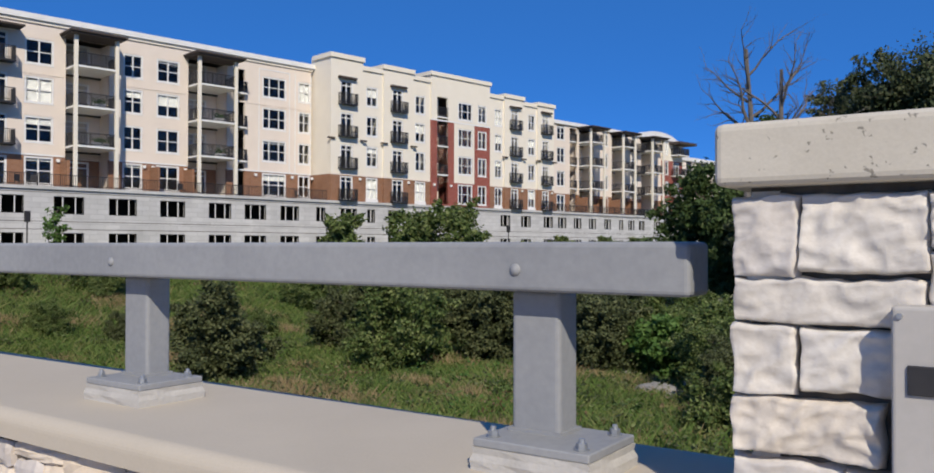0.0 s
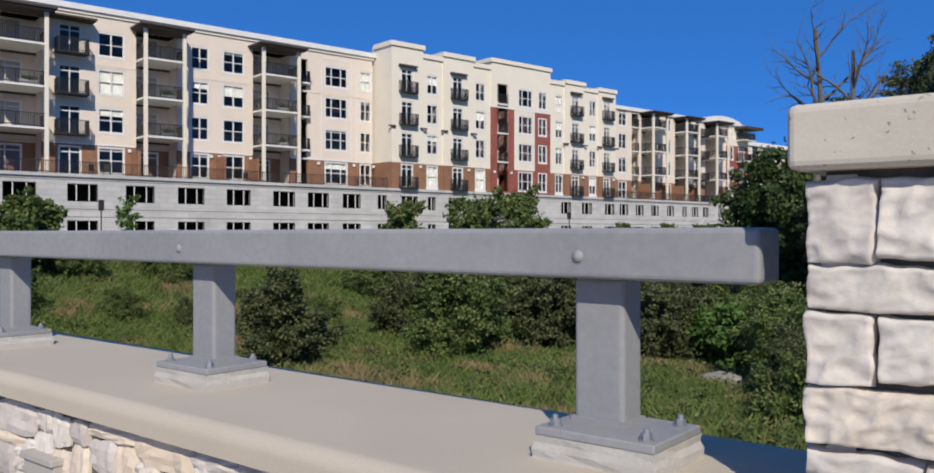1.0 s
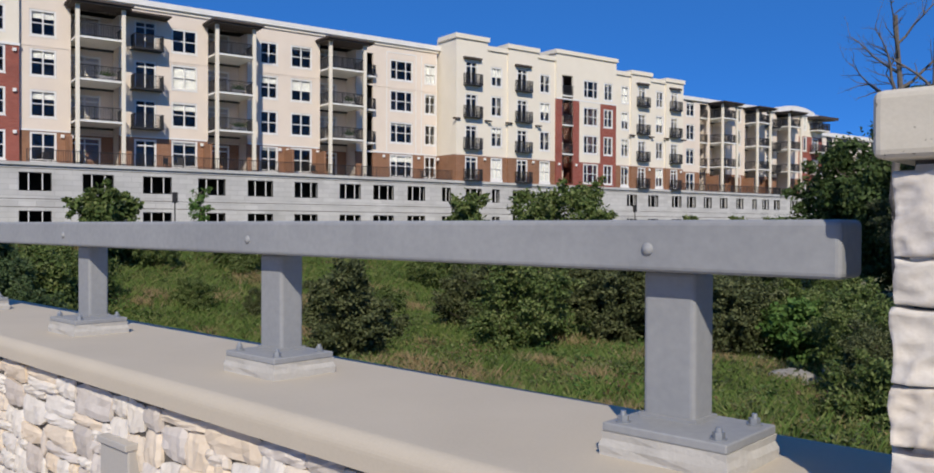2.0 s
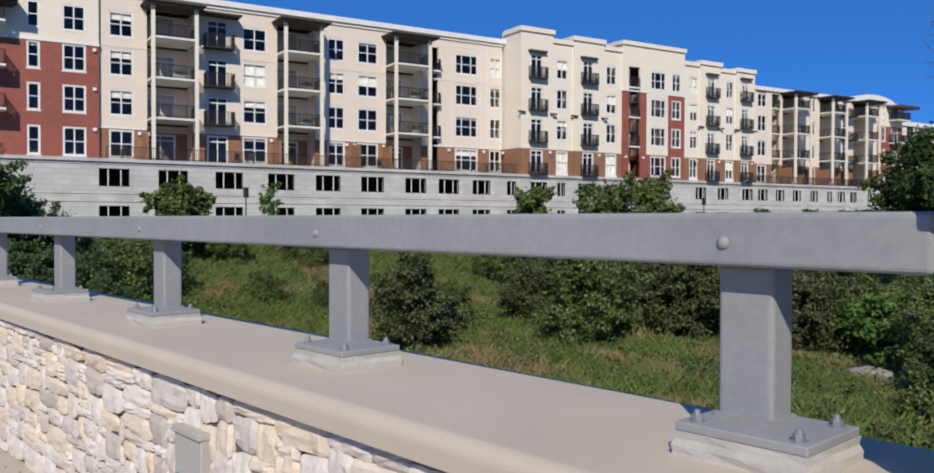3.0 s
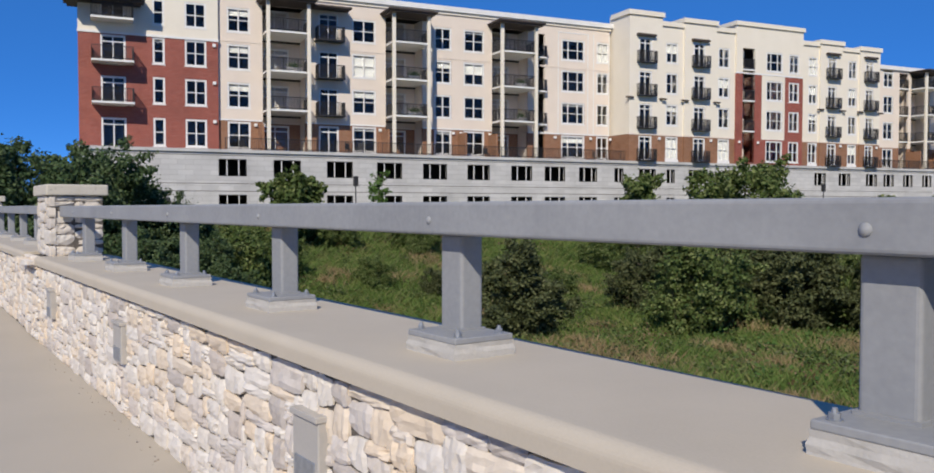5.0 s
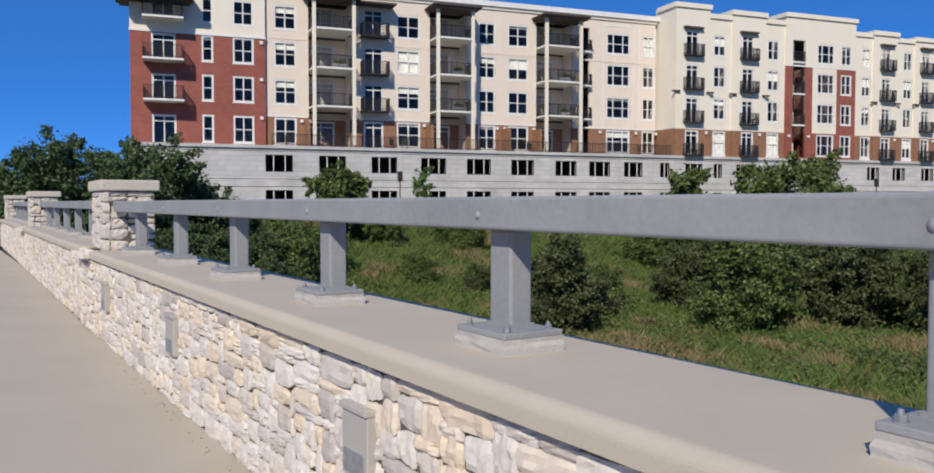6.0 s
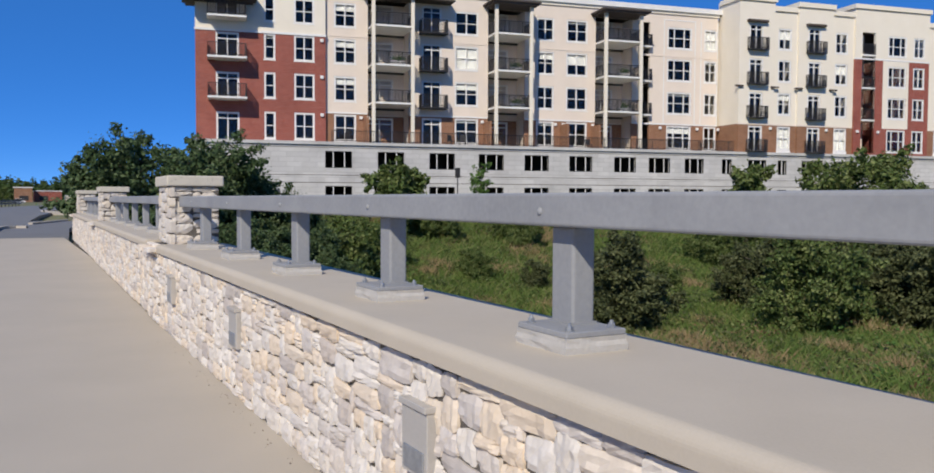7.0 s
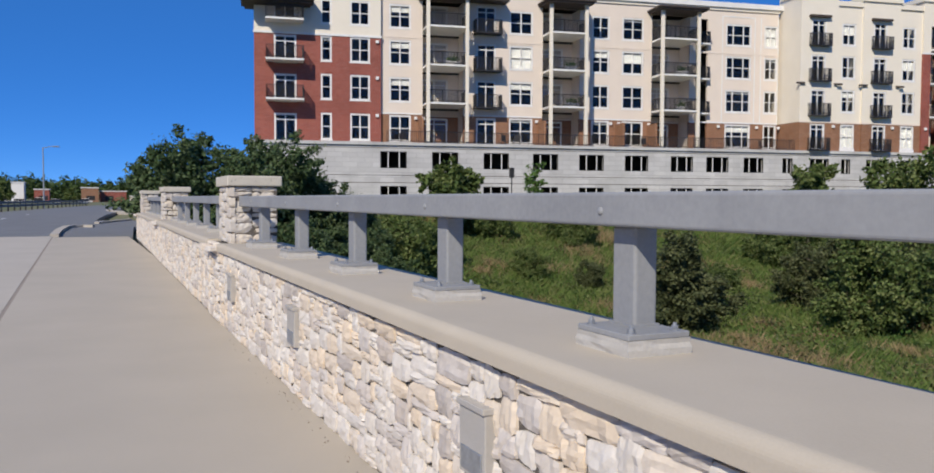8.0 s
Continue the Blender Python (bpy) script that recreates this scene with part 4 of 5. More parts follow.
for a, b, z0, z1 in gh:
    key = round(b - a, 2), round(z1 - z0, 2)
    if key not in bars:
        g = Geo()
        w, h = key
        rings = [[(a_, y, c), (b_, y, c), (b_, y, d), (a_, y, d)] for y, (a_, b_, c, d) in
                 ((0.14, (0, w, 0, h)), (0.05, (0, w, 0, h)), (0.05, (0.05, w - 0.05, 0.05, h - 0.05)), (0.14, (0.05, w - 0.05, 0.05, h - 0.05)))]
        g.v = [p for r_ in rings for p in r_]
        g.f = [(i * 4 + k, i * 4 + (k + 1) % 4, (i * 4 + 4) % 16 + (k + 1) % 4, (i * 4 + 4) % 16 + k) for i in range(4) for k in range(4)]
        bars[key] = g.mesh("window", DARK_METAL), Geo().box(-0.035, 0.035, 0.06, 0.12, 0.05, h - 0.05).mesh("bar", WHITE)
    o = part("window", bars[key][0], None, F.thing, "open garage window with pale bars", m=pose(a, -GAR, z0))
    for x in ((0.3, 0.72) if key[0] > 1.4 else (0.5,)):
        part("bar", bars[key][1], None, o, m=pose(key[0] * x, 0, 0))
# garage slab and inner wall, coloured dark to stand for the shade inside
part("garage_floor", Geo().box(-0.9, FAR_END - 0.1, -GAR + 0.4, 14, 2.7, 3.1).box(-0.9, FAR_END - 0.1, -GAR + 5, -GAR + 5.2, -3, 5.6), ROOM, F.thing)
part("terrace", Geo().box(-0.9, FAR_END - 0.1, -GAR + 0.3, 2.5, 5.5, 6.0), BLOCK, F.thing)
part("roof", Geo().box(-0.7, 81.3, 0.35, 16, 18.7, 18.84).box(81.3, FAR_END - 0.1, 0.35, 16, 17.7, 17.84), CANOPY, F.thing)
part("back_wall", Geo().box(-0.8, FAR_END, 15.8, 16.1, -3, 18.0).box(-0.8, -0.5, 0.3, 15.8, -3, 19.0).box(FAR_END - 0.3, FAR_END, 0.3, 15.8, -3, 18.0), BEIGE, F.thing)
# back wall and floors behind the panes; their dark colour stands for room shade
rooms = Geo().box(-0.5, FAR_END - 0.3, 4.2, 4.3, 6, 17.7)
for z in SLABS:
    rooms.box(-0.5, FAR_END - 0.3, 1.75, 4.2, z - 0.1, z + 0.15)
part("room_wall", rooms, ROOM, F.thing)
r = thing("terrace_railing", "long black metal terrace railing on the garage ledge", "railing", m=HOUSE)
for a, b in ((9.6, 47.0), (81.6, 110.0)):
    F.rail(a, b, 6.04, -GAR + 0.1, 0, r, 0.95, False, 0.16)
for u in (19.2, 45.2, 69.7):
    p = thing("area_light_box", "small dark lamp box on a garage-side pole", "outdoor lamp", "garage lamps", m=HOUSE @ pose(u, -GAR - 3.0, 0))
    part("pole", Geo().tube([(0, 0, -2.5), (0, 0, 3.3)], [0.05, 0.05], 8), DARK_METAL, p)
    part("head", Geo().soft_box(-0.18, 0.18, -0.15, 0.15, 3.2, 4.0, 0.03), DARK_METAL, p)

# small fittings on the house
lamp_me = Geo().soft_box(-0.13, 0.13, -0.16, 0, -0.13, 0.13, 0.03).mesh("wall_lamp", WHITE)
for u, z, off in [(9.15, z, 0.3) for z in (8.4, 11.5, 14.5)] + [(u, 8.3, 0) for u in (12.45, 12.75 + 0.35, 23.2, 30.2, 30.95, 33.9, 40.9, 44.9, 47.2)] + \
        [(u, 8.3, GAR) for u in (50.9, 57.3, 61.0, 63.5, 71.6, 75.3, 80.9)]:
    part("wall_lamp", lamp_me, None, F.thing, "small white wall lamp", m=pose(u, -off, z))


def planter(u, off, z, wide):
    p = thing("planter", "balcony planter box with green leaves", "planter", "balcony planters", m=HOUSE @ pose(u, -off, z))
    part("box", Geo().soft_box(-wide / 2, wide / 2, -0.15, 0.15, 0, 0.35, 0.02), WHITE, p)
    rs = np.random.RandomState(int(u * 10))
    c = rs.normal(size=(160, 3)) * np.array([wide * 0.25, 0.1, 0.12]) + np.array([0, 0, 0.5])
    g = Geo()
    for x, y, zz in c:
        g.quad((x - 0.06, y, zz), (x, y - 0.05, zz - 0.03), (x + 0.06, y, zz + 0.02), (x, y + 0.05, zz + 0.05))
    part("leaves", g, LEAF_BRIGHT, p)


for u, z, w in ((15.3, SLABS[1] + 0.2, 1.2), (25.8, SLABS[1] + 0.2, 1.1), (25.9, SLABS[0] + 0.2, 1.3), (36.3, SLABS[1] + 0.2, 1.2), (36.4, SLABS[0] + 0.2, 1.0)):
    planter(u, 1.55, z, w)


def terrace_chair(u, off, turn):
    c = thing("terrace_chair", "dark metal terrace chair on the garage roof", "chair", "terrace chairs", m=HOUSE @ pose(u, -off, 6.0, 0, 0, turn))
    part("seat", Geo().soft_box(-0.25, 0.25, -0.25, 0.25, 0.42, 0.47, 0.01), DARK_METAL, c)
    part("backrest", Geo().soft_box(-0.25, 0.25, 0.22, 0.26, 0.47, 0.98, 0.01), DARK_METAL, c)
    for x in (-0.22, 0.22):
        for y in (-0.22, 0.22):
            part("leg", Geo().box(x - 0.02, x + 0.02, y - 0.02, y + 0.02, 0, 0.42), DARK_METAL, c)


for u, off, turn in ((20.0, 1.3, 20), (20.9, 1.6, -30), (33.0, 1.2, 0), (45.0, 1.0, 40), (11.2, 1.2, 10)):
    terrace_chair(u, off, turn)


# plants
def at(az, dist):
    """A place on the ground by its bearing (degrees to the left of the y axis) and distance from the viewpoint."""
    x, y = -math.sin(radians(az)) * dist, math.cos(radians(az)) * dist
    return x, y, height(x, y)


def leaves(rs, blobs, count, size, hollow=0.55):
    """Small folded leaves strewn through uneven clumps: arrays of verts and quads."""
    w = np.array([b[3] * b[4] * b[5] for b in blobs]) ** 0.67
    pick = rs.choice(len(blobs), count, p=w / w.sum())
    b = np.array(blobs)[pick]
    d = rs.normal(size=(count, 3))
    d /= np.linalg.norm(d, axis=1)[:, None]
    r = hollow + (1 - hollow) * rs.random(count) ** 0.6
    r *= 1 + 0.25 * rs.normal(size=count)
    c = b[:, :3] + d * r[:, None] * b[:, 3:6]
    nrm = d * 0.8 + rs.normal(size=(count, 3)) * 0.7 + np.array([0, 0, 0.5])
    nrm /= np.linalg.norm(nrm, axis=1)[:, None]
    a = np.cross(nrm, rs.normal(size=(count, 3)))
    a /= np.linalg.norm(a, axis=1)[:, None]
    e = np.cross(nrm, a)
    s = (size * (0.6 + 0.8 * rs.random(count)))[:, None]
    verts = np.stack([c - a * s, c - e * s * 0.55 - nrm * s * 0.15, c + a * s, c + e * s * 0.55 - nrm * s * 0.15], 1).reshape(-1, 3)
    return verts


def leaf_mesh(name, verts, material):
    me = bpy.data.meshes.new(name)
    n = len(verts) // 4
    me.vertices.add(len(verts))
    me.vertices.foreach_set("co", verts.astype(np.float32).ravel())
    me.loops.add(n * 4)
    me.loops.foreach_set("vertex_index", np.arange(n * 4, dtype=np.int32))
    me.polygons.add(n)
    me.polygons.foreach_set("loop_start", np.arange(0, n * 4, 4, dtype=np.int32))
    me.update(calc_edges=True)
    me.validate()
    me.materials.append(material)
    return me


def plant(name, label, category, group, tall, wide, material, seed, count, size, stem=0.25, clumps=14, loose=0.5, sprays=2, m=None):
    """A trunk with limbs and a crown of leaf clumps; a shrub where stem is small."""
    rs = np.random.RandomState(seed)
    t = thing(name, label, category, group, m=m)
    g = Geo()
    blobs = []
    base = tall * stem
    trunk_r = 0.018 * tall + 0.03
    lean = rs.normal(size=2) * 0.03 * tall
    g.tube([(0, 0, -0.3), (lean[0] * 0.3, lean[1] * 0.3, base), (lean[0], lean[1], tall * 0.8)], [trunk_r, trunk_r * 0.8, trunk_r * 0.2], 7)
    for i in range(clumps):
        h = base + (tall - base) * (0.12 + 0.8 * (i + rs.random()) / clumps)
        rel = (h - base) / (tall - base)
        reach = wide * (math.sin(math.pi * (0.2 + 0.72 * rel)) ** 0.7) * (0.35 + 0.5 * rs.random())
        a = i * 2.4 + rs.normal() * 0.5
        c = (lean[0] * rel + math.cos(a) * reach, lean[1] * rel + math.sin(a) * reach, h)
        k = wide * (0.26 + 0.2 * rs.random()) * (1.05 - 0.35 * rel)
        blobs.append((*c, k, k, k * (0.65 + 0.3 * rs.random())))
        for j in range(3):
            q = rs.normal(size=3)
            q /= np.linalg.norm(q)
            kk = k * (0.3 + 0.25 * rs.random())
            blobs.append((c[0] + q[0] * k * 0.95, c[1] + q[1] * k * 0.95, max(0.15, c[2] + q[2] * k * 0.8), kk, kk, kk * 0.8))
        for j in range(sprays):
            q = rs.normal(size=3) + np.array([math.cos(a), math.sin(a), 0.55])
            q /= np.linalg.norm(q)
            for step in (1.0, 1.25, 1.5)[:2 + j % 2]:
                kk = k * (0.3 - 0.13 * (step - 1) + 0.06 * rs.random())
                blobs.append((c[0] + q[0] * k * step, c[1] + q[1] * k * step, max(0.15, c[2] + q[2] * k * step), kk, kk, kk * 0.7))
            g.tube([c, tuple(ci + qi * k * 1.5 for ci, qi in zip(c, q))], [trunk_r * 0.08, trunk_r * 0.03], 4)
        start = (lean[0] * rel * 0.6, lean[1] * rel * 0.6, max(base * 0.7, h - reach * 0.7))
        mid = tuple((p + q) / 2 + rs.normal() * 0.05 * tall for p, q in zip(start, c))
        g.tube([start, mid, c], [trunk_r * 0.35, trunk_r * 0.22, trunk_r * 0.08], 5)
    blobs.append((0, 0, base + (tall - base) * 0.45, wide * 0.5, wide * 0.5, (tall - base) * 0.42))
    part("trunk", g, BARK, t)
    part("crown", leaf_mesh("crown", leaves(rs, blobs, count, size, loose), material), None, t)
    return t


shrub_label = "dense olive-green shrub in the grassy hollow"
A = plant("shrub", shrub_label, "shrub", "shrubs in the hollow", 4.2, 2.15, LEAF_OLIVE, 1, 24000, 0.075, 0.06, 16, 0.35, 4, m=pose(*at(50.6, 33.5)))
B = plant("shrub", "broad leafy green shrub in the grassy hollow", "shrub", "shrubs in the hollow", 4.5, 2.5, LEAF_MID, 2, 26000, 0.075, 0.05, 18, 0.35, 4, m=pose(*at(38.6, 36)))
C = plant("shrub", shrub_label, "shrub", "shrubs in the hollow", 4.3, 2.1, LEAF_OLIVE, 3, 22000, 0.075, 0.06, 15, 0.35, 4, m=pose(*at(33.2, 37.5)))
plant("young_tree", "bright green young leafy tree", "tree", "young trees", 3.0, 1.4, LEAF_BRIGHT, 4, 4500, 0.12, 0.12, 12, m=pose(*at(21.5, 35)))
DK = plant("shrub", "dark green spreading shrub", "shrub", "shrubs in the hollow", 3.0, 2.4, LEAF_MID, 5, 20000, 0.08, 0.05, 15, 0.35, 4, m=pose(*at(70, 46)))


def put(src, az, dist, size, turn, drop=0.0):
    x, y, z = at(az, dist)
    o = copy_thing(src, pose(x, y, z - drop, 0, 0, turn))
    o.matrix_basis = pose(x, y, z - drop, 0, 0, turn) @ Matrix.Diagonal((size, size, size, 1))
    return o


for src, az, dist, size, turn in (
        (C, 25.2, 35.5, 0.95, 80), (A, 27.8, 38, 0.8, 200), (B, 30.8, 40, 0.85, 120), (A, 42.5, 41, 0.8, 40),
        (DK, 63.5, 55, 0.7, 130), (DK, 67.8, 47, 0.95, 200), (B, 58.0, 56, 0.6, 250), (DK, 71, 42, 1.2, 20),
        (DK, 74.5, 39, 1.0, 300), (B, 44.0, 56, 0.85, 70), (DK, 40.0, 55, 0.9, 160), (A, 36.5, 55, 0.9, 230),
        (B, 29.5, 52, 0.9, 340), (DK, 26.5, 50, 1.0, 90), (C, 23.5, 48, 1.0, 150), (B, 20.5, 46, 0.9, 60),
        (DK, 18.3, 40, 1.0, 240), (DK, 16.2, 34, 1.0, 100), (C, 16.8, 27, 0.6, 20), (DK, 15.5, 24, 0.7, 310), (B, 17.4, 30, 0.7, 180),
        (DK, 48.0, 47, 0.55, 200), (B, 60.8, 47, 0.4, 75), (C, 56.5, 46, 0.4, 140)):
    put(src, az, dist, size, turn)

tree_label = "small broad-leaved tree before the garage wall"
plant("tree", tree_label, "tree", "trees by the garage", 7.7, 3.8, LEAF_MID, 11, 14000, 0.16, 0.25, 22, m=pose(*at(36.3, 62)))
T2 = plant("tree", tree_label, "tree", "trees by the garage", 6.2, 1.9, LEAF_MID, 12, 6000, 0.15, 0.3, 14, m=pose(*at(42.9, 62)))
plant("tree", tree_label, "tree", "trees by the garage", 4.8, 2.1, LEAF_MID, 13, 7000, 0.15, 0.25, 14, m=pose(*at(66.2, 55)))
for az, d, s in ((27.5, 80, 0.75), (24.5, 84, 0.8), (22.4, 88, 0.8), (30.0, 76, 0.7)):
    put(T2, az, d, s, az * 9)
SAP = plant("sapling", "thin yellow-green sapling before the garage wall", "tree", "saplings by the garage", 4.3, 0.9, LEAF_BRIGHT, 18, 650, 0.12, 0.3, 9, m=pose(*at(60.6, 60)))
for az, d, s in ((28.6, 78, 0.95), (25.8, 82, 1.0), (23.4, 86, 1.05), (45.6, 61, 0.8)):
    put(SAP, az, d, s, az * 13)
BL = plant("tree", "large dark-leaved tree beyond the parapet", "tree", "trees at the bridge end", 4.9, 2.75, LEAF_TREE, 14, 34000, 0.085, 0.12, 26, 0.3, 4, m=pose(*at(82.5, 36)))
for az, d, s, tn in ((78.2, 37, 0.95, 70), (74.8, 38, 0.78, 160), (80.4, 33, 0.8, 20), (76.5, 33, 0.72, 300), (72.8, 37, 0.62, 110), (84.4, 50, 0.62, 200), (70.8, 36, 0.5, 40)):
    put(BL, az, d, s * 1.08, tn)
DT = plant("tree", "tall dark tree at the end of the apartment building", "tree", "trees on the hill", 12.5, 4.6, LEAF_DARK, 15, 20000, 0.2, 0.08, 26, m=pose(*at(17.8, 72)))
put(DT, 15.4, 66, 0.85, 90)
RT = plant("tree", "tall leafy tree on the wooded hill", "tree", "trees on the hill", 16.3, 4.8, LEAF_HILL, 16, 36000, 0.115, 0.4, 26, 0.35, 3, m=pose(*at(6.0, 52)))
for az, d, s, tn in ((9.8, 55, 0.92, 40), (12.3, 60, 0.78, 150), (2.6, 50, 1.0, 260), (8.0, 62, 1.0, 20), (-1.5, 52, 1.0, 320), (14.0, 56, 0.55, 70)):
    put(RT, az, d, s, tn)


def bare_tree(m, tall, seed):
    """A dead tree: two straight leaders, steep limbs in the upper third and fine twigs."""
    rs = np.random.RandomState(seed)
    t = thing("dead_tree", "tall bare dead tree with grey branches", "tree", m=m)
    g = Geo()

    def limb(p, d, length, r, twigs):
        p, d = Vector(p), Vector(d).normalized()
        pts, n = [p.copy()], 6
        for k in range(n):
            d = (d + Vector(rs.normal(size=3)) * 0.13 + Vector((0, 0, 0.04))).normalized()
            p = p + d * length / n
            pts.append(p.copy())
            for _ in range(twigs if k > 0 else 0):
                side = Vector(rs.normal(size=3))
                limb(p, d * 0.8 + (side - side.dot(d) * d).normalized() * 0.8, length * rs.uniform(0.18, 0.42), r * 0.42 * (1 - k / 9), twigs - 1)
        g.tube([tuple(q) for q in pts], [r * (1 - 0.8 * k / n) for k in range(n + 1)], 5)

    for bx, lean, top in ((0, 0.0, 1.0), (0.5, 0.085, 0.92)):
        pts = [(bx + lean * z + 0.12 * math.sin(z * 0.7 + bx), 0.1 * math.cos(z * 0.5), z) for z in np.linspace(-0.3, tall * top, 10)]
        g.tube(pts, [0.27 * (1 - 0.8 * k / 9) + 0.03 for k in range(10)], 7)
        for k in range(7):
            f = 0.64 + 0.045 * k
            z = tall * top * f
            a = k * 2.2 + bx
            limb((bx + lean * z + 0.12 * math.sin(z * 0.7 + bx), 0.1 * math.cos(z * 0.5), z),
                 (math.cos(a) * 0.8, math.sin(a) * 0.5, 0.75), tall * 0.27 * (1.25 - f * 0.5), 0.17 * (1.3 - f), 2)
    part("trunk", g, DEADWOOD, t)
    rs2 = np.random.RandomState(seed + 1)
    bl = [(rs2.normal() * 0.5 + 0.5, rs2.normal() * 0.5, tall * (0.60 + 0.04 * i), 0.8, 0.7, 0.5) for i in range(5)]
    part("ivy", leaf_mesh("ivy", leaves(rs2, bl, 1300, 0.12, 0.2), LEAF_DARK), None, t, "clinging green leaves low on the trunk")


bare_tree(pose(*at(15.5, 45)), 15.6, 7)


def grass():
    """Rough grass over the hollow, greener and drier in patches."""
    rs = np.random.RandomState(40)
    out, dry = [], []
    n = 150000
    az = np.radians(rs.uniform(12, 82, n))
    dist = 15 + 52 * rs.random(n) ** 0.8
    for a, d in zip(az, dist):
        x, y = -math.sin(a) * d, math.cos(a) * d
        if y < 3.2 or NX * x + NY * y + D < 5:
            continue
        z = height(x, y)
        p = noise.noise(Vector((x * 0.22, y * 0.22, 0)))
        tall = (0.25 + 0.45 * rs.random() ** 2) * (1.2 if p > 0 else 0.9)
        target = dry if p + 0.12 * rs.normal() > 0.5 else out
        for _ in range(3):
            o = rs.normal(size=2) * 0.22
            b = rs.uniform(0, 6.28)
            w = 0.008
            cx, cy = math.cos(b) * w, math.sin(b) * w
            l = rs.normal(size=2) * 0.3
            bx, by = x + o[0], y + o[1]
            target += [(bx - cx, by - cy, z - 0.05), (bx + cx, by + cy, z - 0.05),
                       (bx + cx * 0.5 + l[0] * 0.5, by + cy * 0.5 + l[1] * 0.5, z + tall * 0.6), (bx + l[0], by + l[1], z + tall)]
    for _ in range(190):
        a, d = radians(rs.uniform(14, 80)), 20 + 40 * rs.random()
        x, y = -math.sin(a) * d, math.cos(a) * d
        if y < 5 or NX * x + NY * y + D < 6:
            continue
        r, tall, flat = rs.uniform(0.3, 1.3), rs.uniform(0.35, 0.8), rs.uniform(0.35, 0.8)
        for _ in range(int(520 * r) + 60):
            o, l, b = rs.normal(size=2) * r * np.array([0.7, 0.7 * flat]), rs.normal(size=2) * 0.16, rs.uniform(0, 6.28)
            cx, cy, bx, by = math.cos(b) * 0.007, math.sin(b) * 0.007, x + o[0], y + o[1]
            z, t = height(bx, by), tall * rs.uniform(0.5, 1.1)
            dry += [(bx - cx, by - cy, z - 0.05), (bx + cx, by + cy, z - 0.05),
                    (bx + cx * 0.5 + l[0] * 0.4, by + cy * 0.5 + l[1] * 0.4, z + t * 0.6), (bx + l[0], by + l[1], z + t)]
    tagged(part("grass", leaf_mesh("grass", np.array(out), GRASS), None), "long rough green grass in the hollow", "grass", kind="stuff")
    tagged(part("dry_grass", leaf_mesh("dry_grass", np.array(dry), DRY_GRASS), None), "patches of dry tan grass in the hollow", "grass", kind="stuff")


grass()


def weeds():
    """Low leafy weeds and brush between the shrubs."""
    rs = np.random.RandomState(51)
    for name, mt, n, size, label in (("weeds", LEAF_MID, 1500, 0.075, "low leafy green weeds among the grass"),
                                     ("brush", LEAF_OLIVE, 1700, 0.07, "low brownish brush among the grass"),
                                     ("brambles", LEAF_BRIGHT, 900, 0.08, "bright green brambles on the slope"),
                                     ("dead_brush", DEAD_BRUSH, 950, 0.06, "withered red-brown brush among the grass")):
        blobs = []
        for _ in range(n):
            a, d = radians(rs.uniform(13, 82)), 19 + 46 * rs.random()
            x, y = -math.sin(a) * d, math.cos(a) * d
            if y < 5 or NX * x + NY * y + D < 5 or noise.noise(Vector((x * 0.2, y * 0.2, 7 + n))) < (0.12 if n < 1000 else -0.08):
                continue
            r = rs.uniform(0.25, 0.95)
            blobs.append((x, y, height(x, y) + r * 0.35, r, r, r * 0.6))
        tagged(part(name, leaf_mesh(name, leaves(rs, blobs, len(blobs) * 55, size, 0.3), mt), None), label, "weeds", kind="stuff")


weeds()


def crumbs():
    """Loose mortar crumbs and grit along the foot of the parapet."""
    rs = np.random.RandomState(9)
    g = Geo()
    for _ in range(60):
        x = rs.uniform(-9, -3.5)
        y = 1.36 + 0.008 * (-x) - abs(rs.normal()) * 0.03
        s = rs.uniform(0.0015, 0.005)
        g.box(x - s, x + s * 1.3, y - s, y + s, 0.0, s * 1.2)
    tagged(part("grit", g, EARTH_DIRT, None), "loose grit along the foot of the wall", "grit", kind="stuff")


crumbs()


def rock(az, dist, size, seed):
    b = bmesh.new()
    bmesh.ops.create_icosphere(b, subdivisions=3, radius=1)
    for v in b.verts:
        v.co *= 1 + 0.3 * noise.noise(v.co * 1.3 + Vector((seed, 0, 0))) + 0.1 * noise.noise(v.co * 4)
        v.co = Vector((v.co.x * size, v.co.y * size * 0.7, v.co.z * size * 0.45))
    g = Geo()
    g.take(b)
    b.free()
    x, y, z = at(az, dist)
    o = part("boulder", g, ROCK, None, m=pose(x, y, z + size * 0.32, 0, 0, seed * 40))
    tagged(o, "grey weathered boulder in the grass", "rock", "boulders in the hollow")


for i, (az, d, s) in enumerate(((21.1, 30.5, 0.9), (23.4, 36, 0.9), (20.0, 30.2, 0.7), (18.6, 32, 1.0), (22.6, 35, 0.6))):
    rock(az, d, s, i)


# the far side of the road
def far_building(x, y, w, d, h, material, label):
    b = thing("shop_building", label, "building", "distant low buildings", m=pose(x, y, -0.4))
    part("wall", Geo().box(0, d, 0, w, 0, h), material, b)
    part("roof", Geo().box(-0.3, d + 0.3, -0.3, w + 0.3, h, h + 0.4), WHITE, b)
    for i in range(int(w // 6)):
        part("window", Geo().box(d, d + 0.06, 2 + i * 6, 5.5 + i * 6, 0.8, 2.8), DARK_METAL, b)


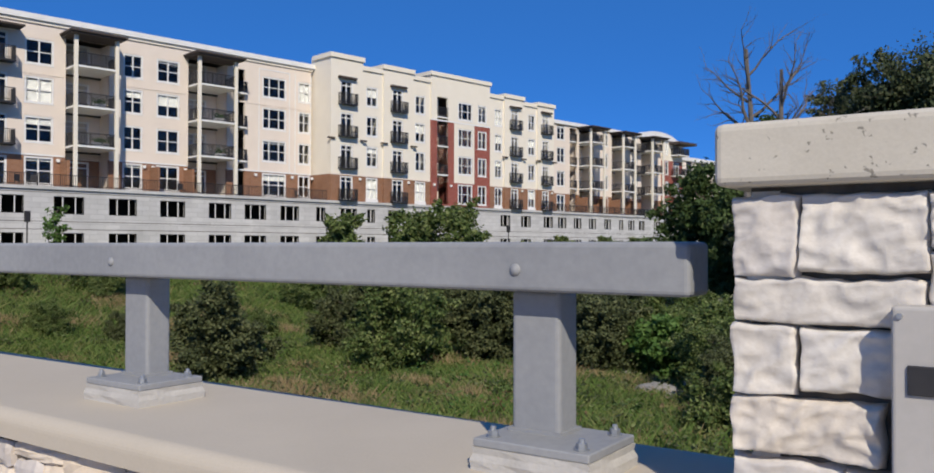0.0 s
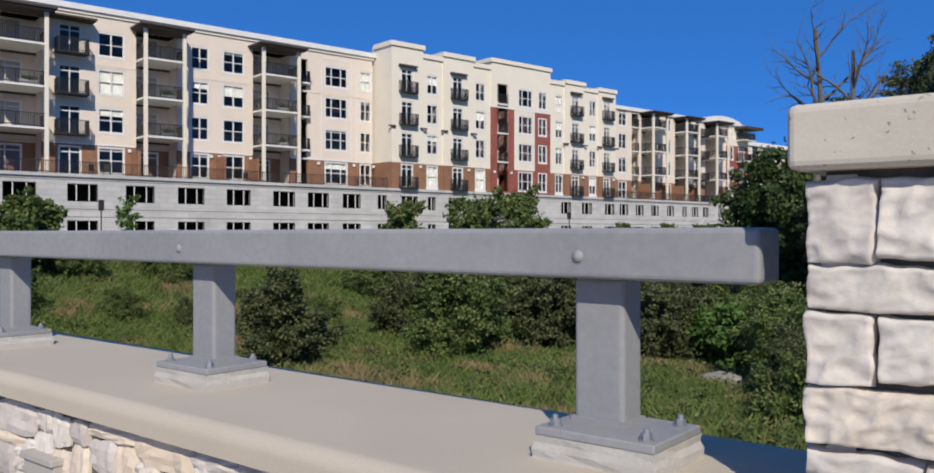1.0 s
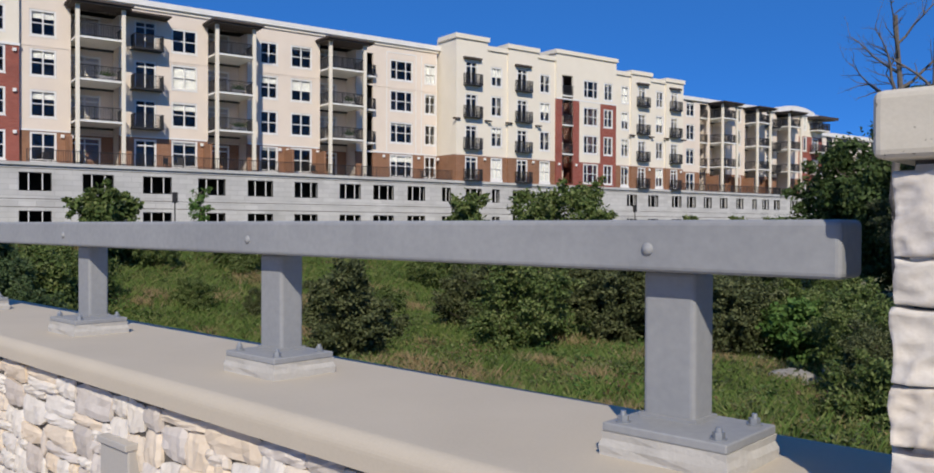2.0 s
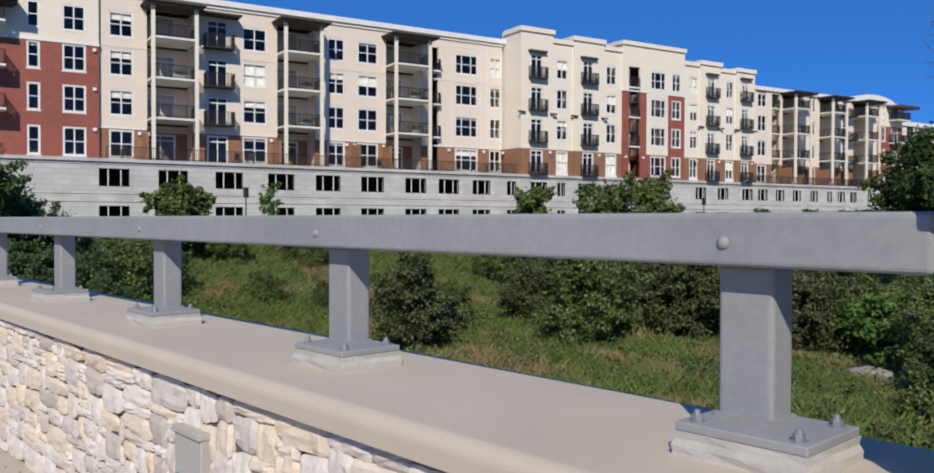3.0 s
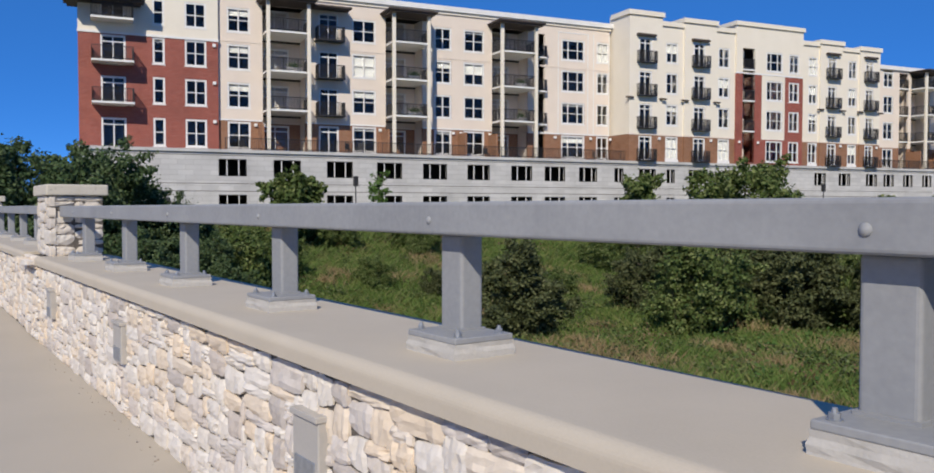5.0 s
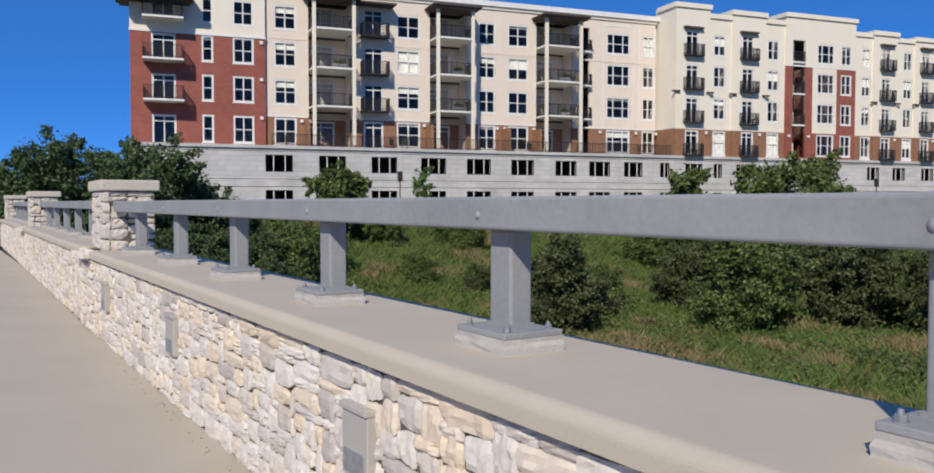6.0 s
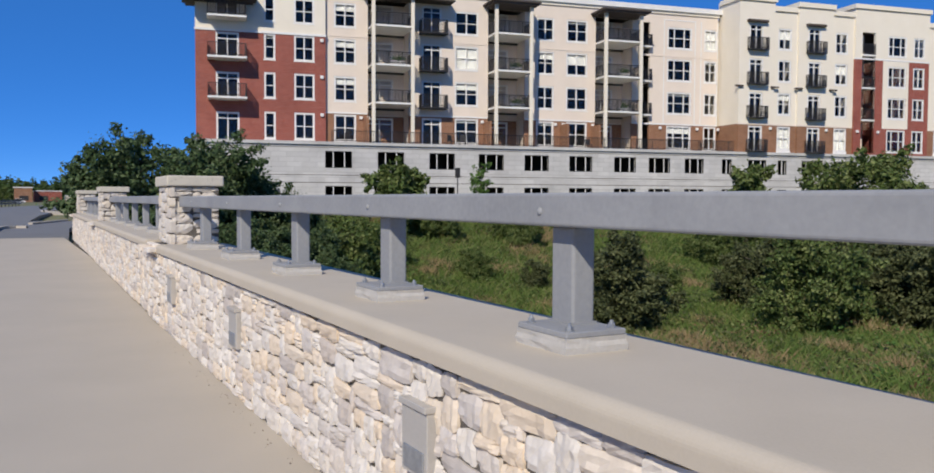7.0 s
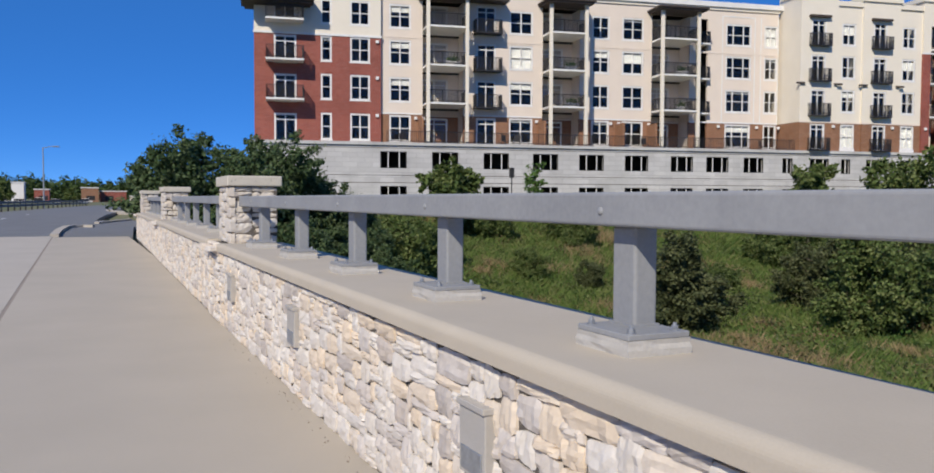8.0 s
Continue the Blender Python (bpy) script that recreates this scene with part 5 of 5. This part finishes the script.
far_building(-430, 1.5, 7, 20, 6.2, BROWN_BRICK, "distant low brown brick shop building")
far_building(-440, 9.5, 11, 20, 4.8, RED_BRICK, "distant low brick shop building with pale roof")
far_building(-430, -17.5, 6, 14, 5.4, RED_BRICK, "small distant red brick building")
far_building(-440, -27, 5, 14, 8.6, WHITE, "distant pale block of a building")
far_building(-410, 21.5, 8, 12, 2.6, BEIGE, "distant low tan commercial building")


def parked_car(x, y, material, label, tall=1.5):
    c = thing("parked_car", label, "car", "cars in the far car park", m=pose(x, y, -0.4))
    part("body", Geo().soft_box(-0.9, 0.9, -2.2, 2.2, 0.3, 0.85, 0.12), material, c)
    part("cabin", Geo().soft_box(-0.8, 0.8, -1.3, 1.5, 0.8, tall, 0.2), DARK_METAL, c)
    part("roof", Geo().soft_box(-0.76, 0.76, -1.1, 1.3, tall - 0.06, tall + 0.03, 0.02), material, c)
    for wx in (-0.82, 0.82):
        for wy in (-1.4, 1.4):
            part("wheel", Geo().tube([(wx - 0.1, wy, 0.33), (wx + 0.1, wy, 0.33)], [0.33, 0.33], 12), ASPHALT, c)


for x, y, t in ((-300, -17, 1.5), (-305, -11.5, 1.9), (-296, -6.5, 1.5), (-310, -22.5, 2.3), (-330, 2.5, 1.6)):
    parked_car(x, y, WHITE, "white car parked far beyond the guard rail", t)
lamp = thing("street_lamp", "tall pale metal street lamp beside the road", "street lamp", m=pose(-150, -4.9, -0.45))
part("pole", Geo().tube([(0, 0, 0), (0, 0, 10.0)], [0.13, 0.08], 8), GALV, lamp)
part("arm", Geo().tube([(0, 0, 9.8), (0, 0.8, 10.05), (0, 1.6, 10.1)], [0.06, 0.055, 0.05], 6), GALV, lamp)
part("lamp_head", Geo().soft_box(-0.2, 0.2, 1.4, 2.4, 10.0, 10.2, 0.04), GALV, lamp)
gr = thing("guard_rail", "dark metal guard rail along the far side of the road", "guard rail")
pts = [(-60, -11.2), (-80, -9.8), (-120, -5.9), (-180, 2.0)]
for (a, b), (c, d) in zip(pts, pts[1:]):
    g = Geo()
    for z in (0.35, 0.75):
        g.quad((a, b, z), (c, d, z), (c, d, z + 0.28), (a, b, z + 0.28))
        g.quad((a, b - 0.08, z + 0.28), (c, d - 0.08, z + 0.28), (c, d - 0.08, z), (a, b - 0.08, z))
        g.quad((a, b, z + 0.28), (c, d, z + 0.28), (c, d - 0.08, z + 0.28), (a, b - 0.08, z + 0.28))
    part("beam", g, DARK_METAL, gr)
    n = int(math.hypot(c - a, d - b) / 4)
    for i in range(n):
        x, y = a + (c - a) * i / n, b + (d - b) * i / n
        part("post", Geo().box(x - 0.08, x + 0.08, y - 0.16, y, -0.5, 1.05), DARK_METAL, gr)
rs = np.random.RandomState(77)
wood = []
for i in range(520):
    a = rs.uniform(70, 125)
    d = rs.uniform(500, 580)
    h = rs.uniform(8, 13) * (1.2 if a > 92 else 1)
    x, y = -math.sin(radians(a)) * d, math.cos(radians(a)) * d
    for k in range(3):
        wood.append((x + rs.normal() * 2, y + rs.normal() * 2, h * (0.35 + 0.22 * k), 4.5 - k, 4.5 - k, h * 0.28))
tagged(part("distant_wood", leaf_mesh("distant_wood", leaves(rs, wood, 80000, 1.1, 0.5), LEAF_DARK), None), "distant dark line of woodland", "woodland", kind="stuff")
PLAIN = pose(-190, -14, -0.4)
V = plant("tree", "small roadside tree beyond the guard rail", "tree", "roadside trees", 5.2, 2.2, LEAF_MID, 61, 4000, 0.2, 0.25, 12, m=PLAIN)
for x, y, s in ((-150, -13, 0.8), (-200, 26, 0.9), (-230, 34, 1.0), (-260, -2, 0.9)):
    o = copy_thing(V, pose(x, y, -0.4, 0, 0, x * 7))
    o.matrix_basis = pose(x, y, -0.4, 0, 0, x * 7) @ Matrix.Diagonal((s, s, s, 1))
other = thing("neighbour_building", "cream apartment building partly behind trees", "building", m=HOUSE @ pose(135, 12, 0))
part("wall", Geo().box(0, 40, 0, 15, -2, 18.2), BEIGE, other)
part("cornice", Geo().box(-0.3, 40.3, -0.3, 0.1, 17.7, 18.4), WHITE, other)
for i in range(5):
    for z in (6.5, 9.8, 12.9, 15.9):
        part("window", Geo().box(3 + i * 5, 4.8 + i * 5, -0.05, 0.02, z, z + 1.7), DARK_METAL, other)
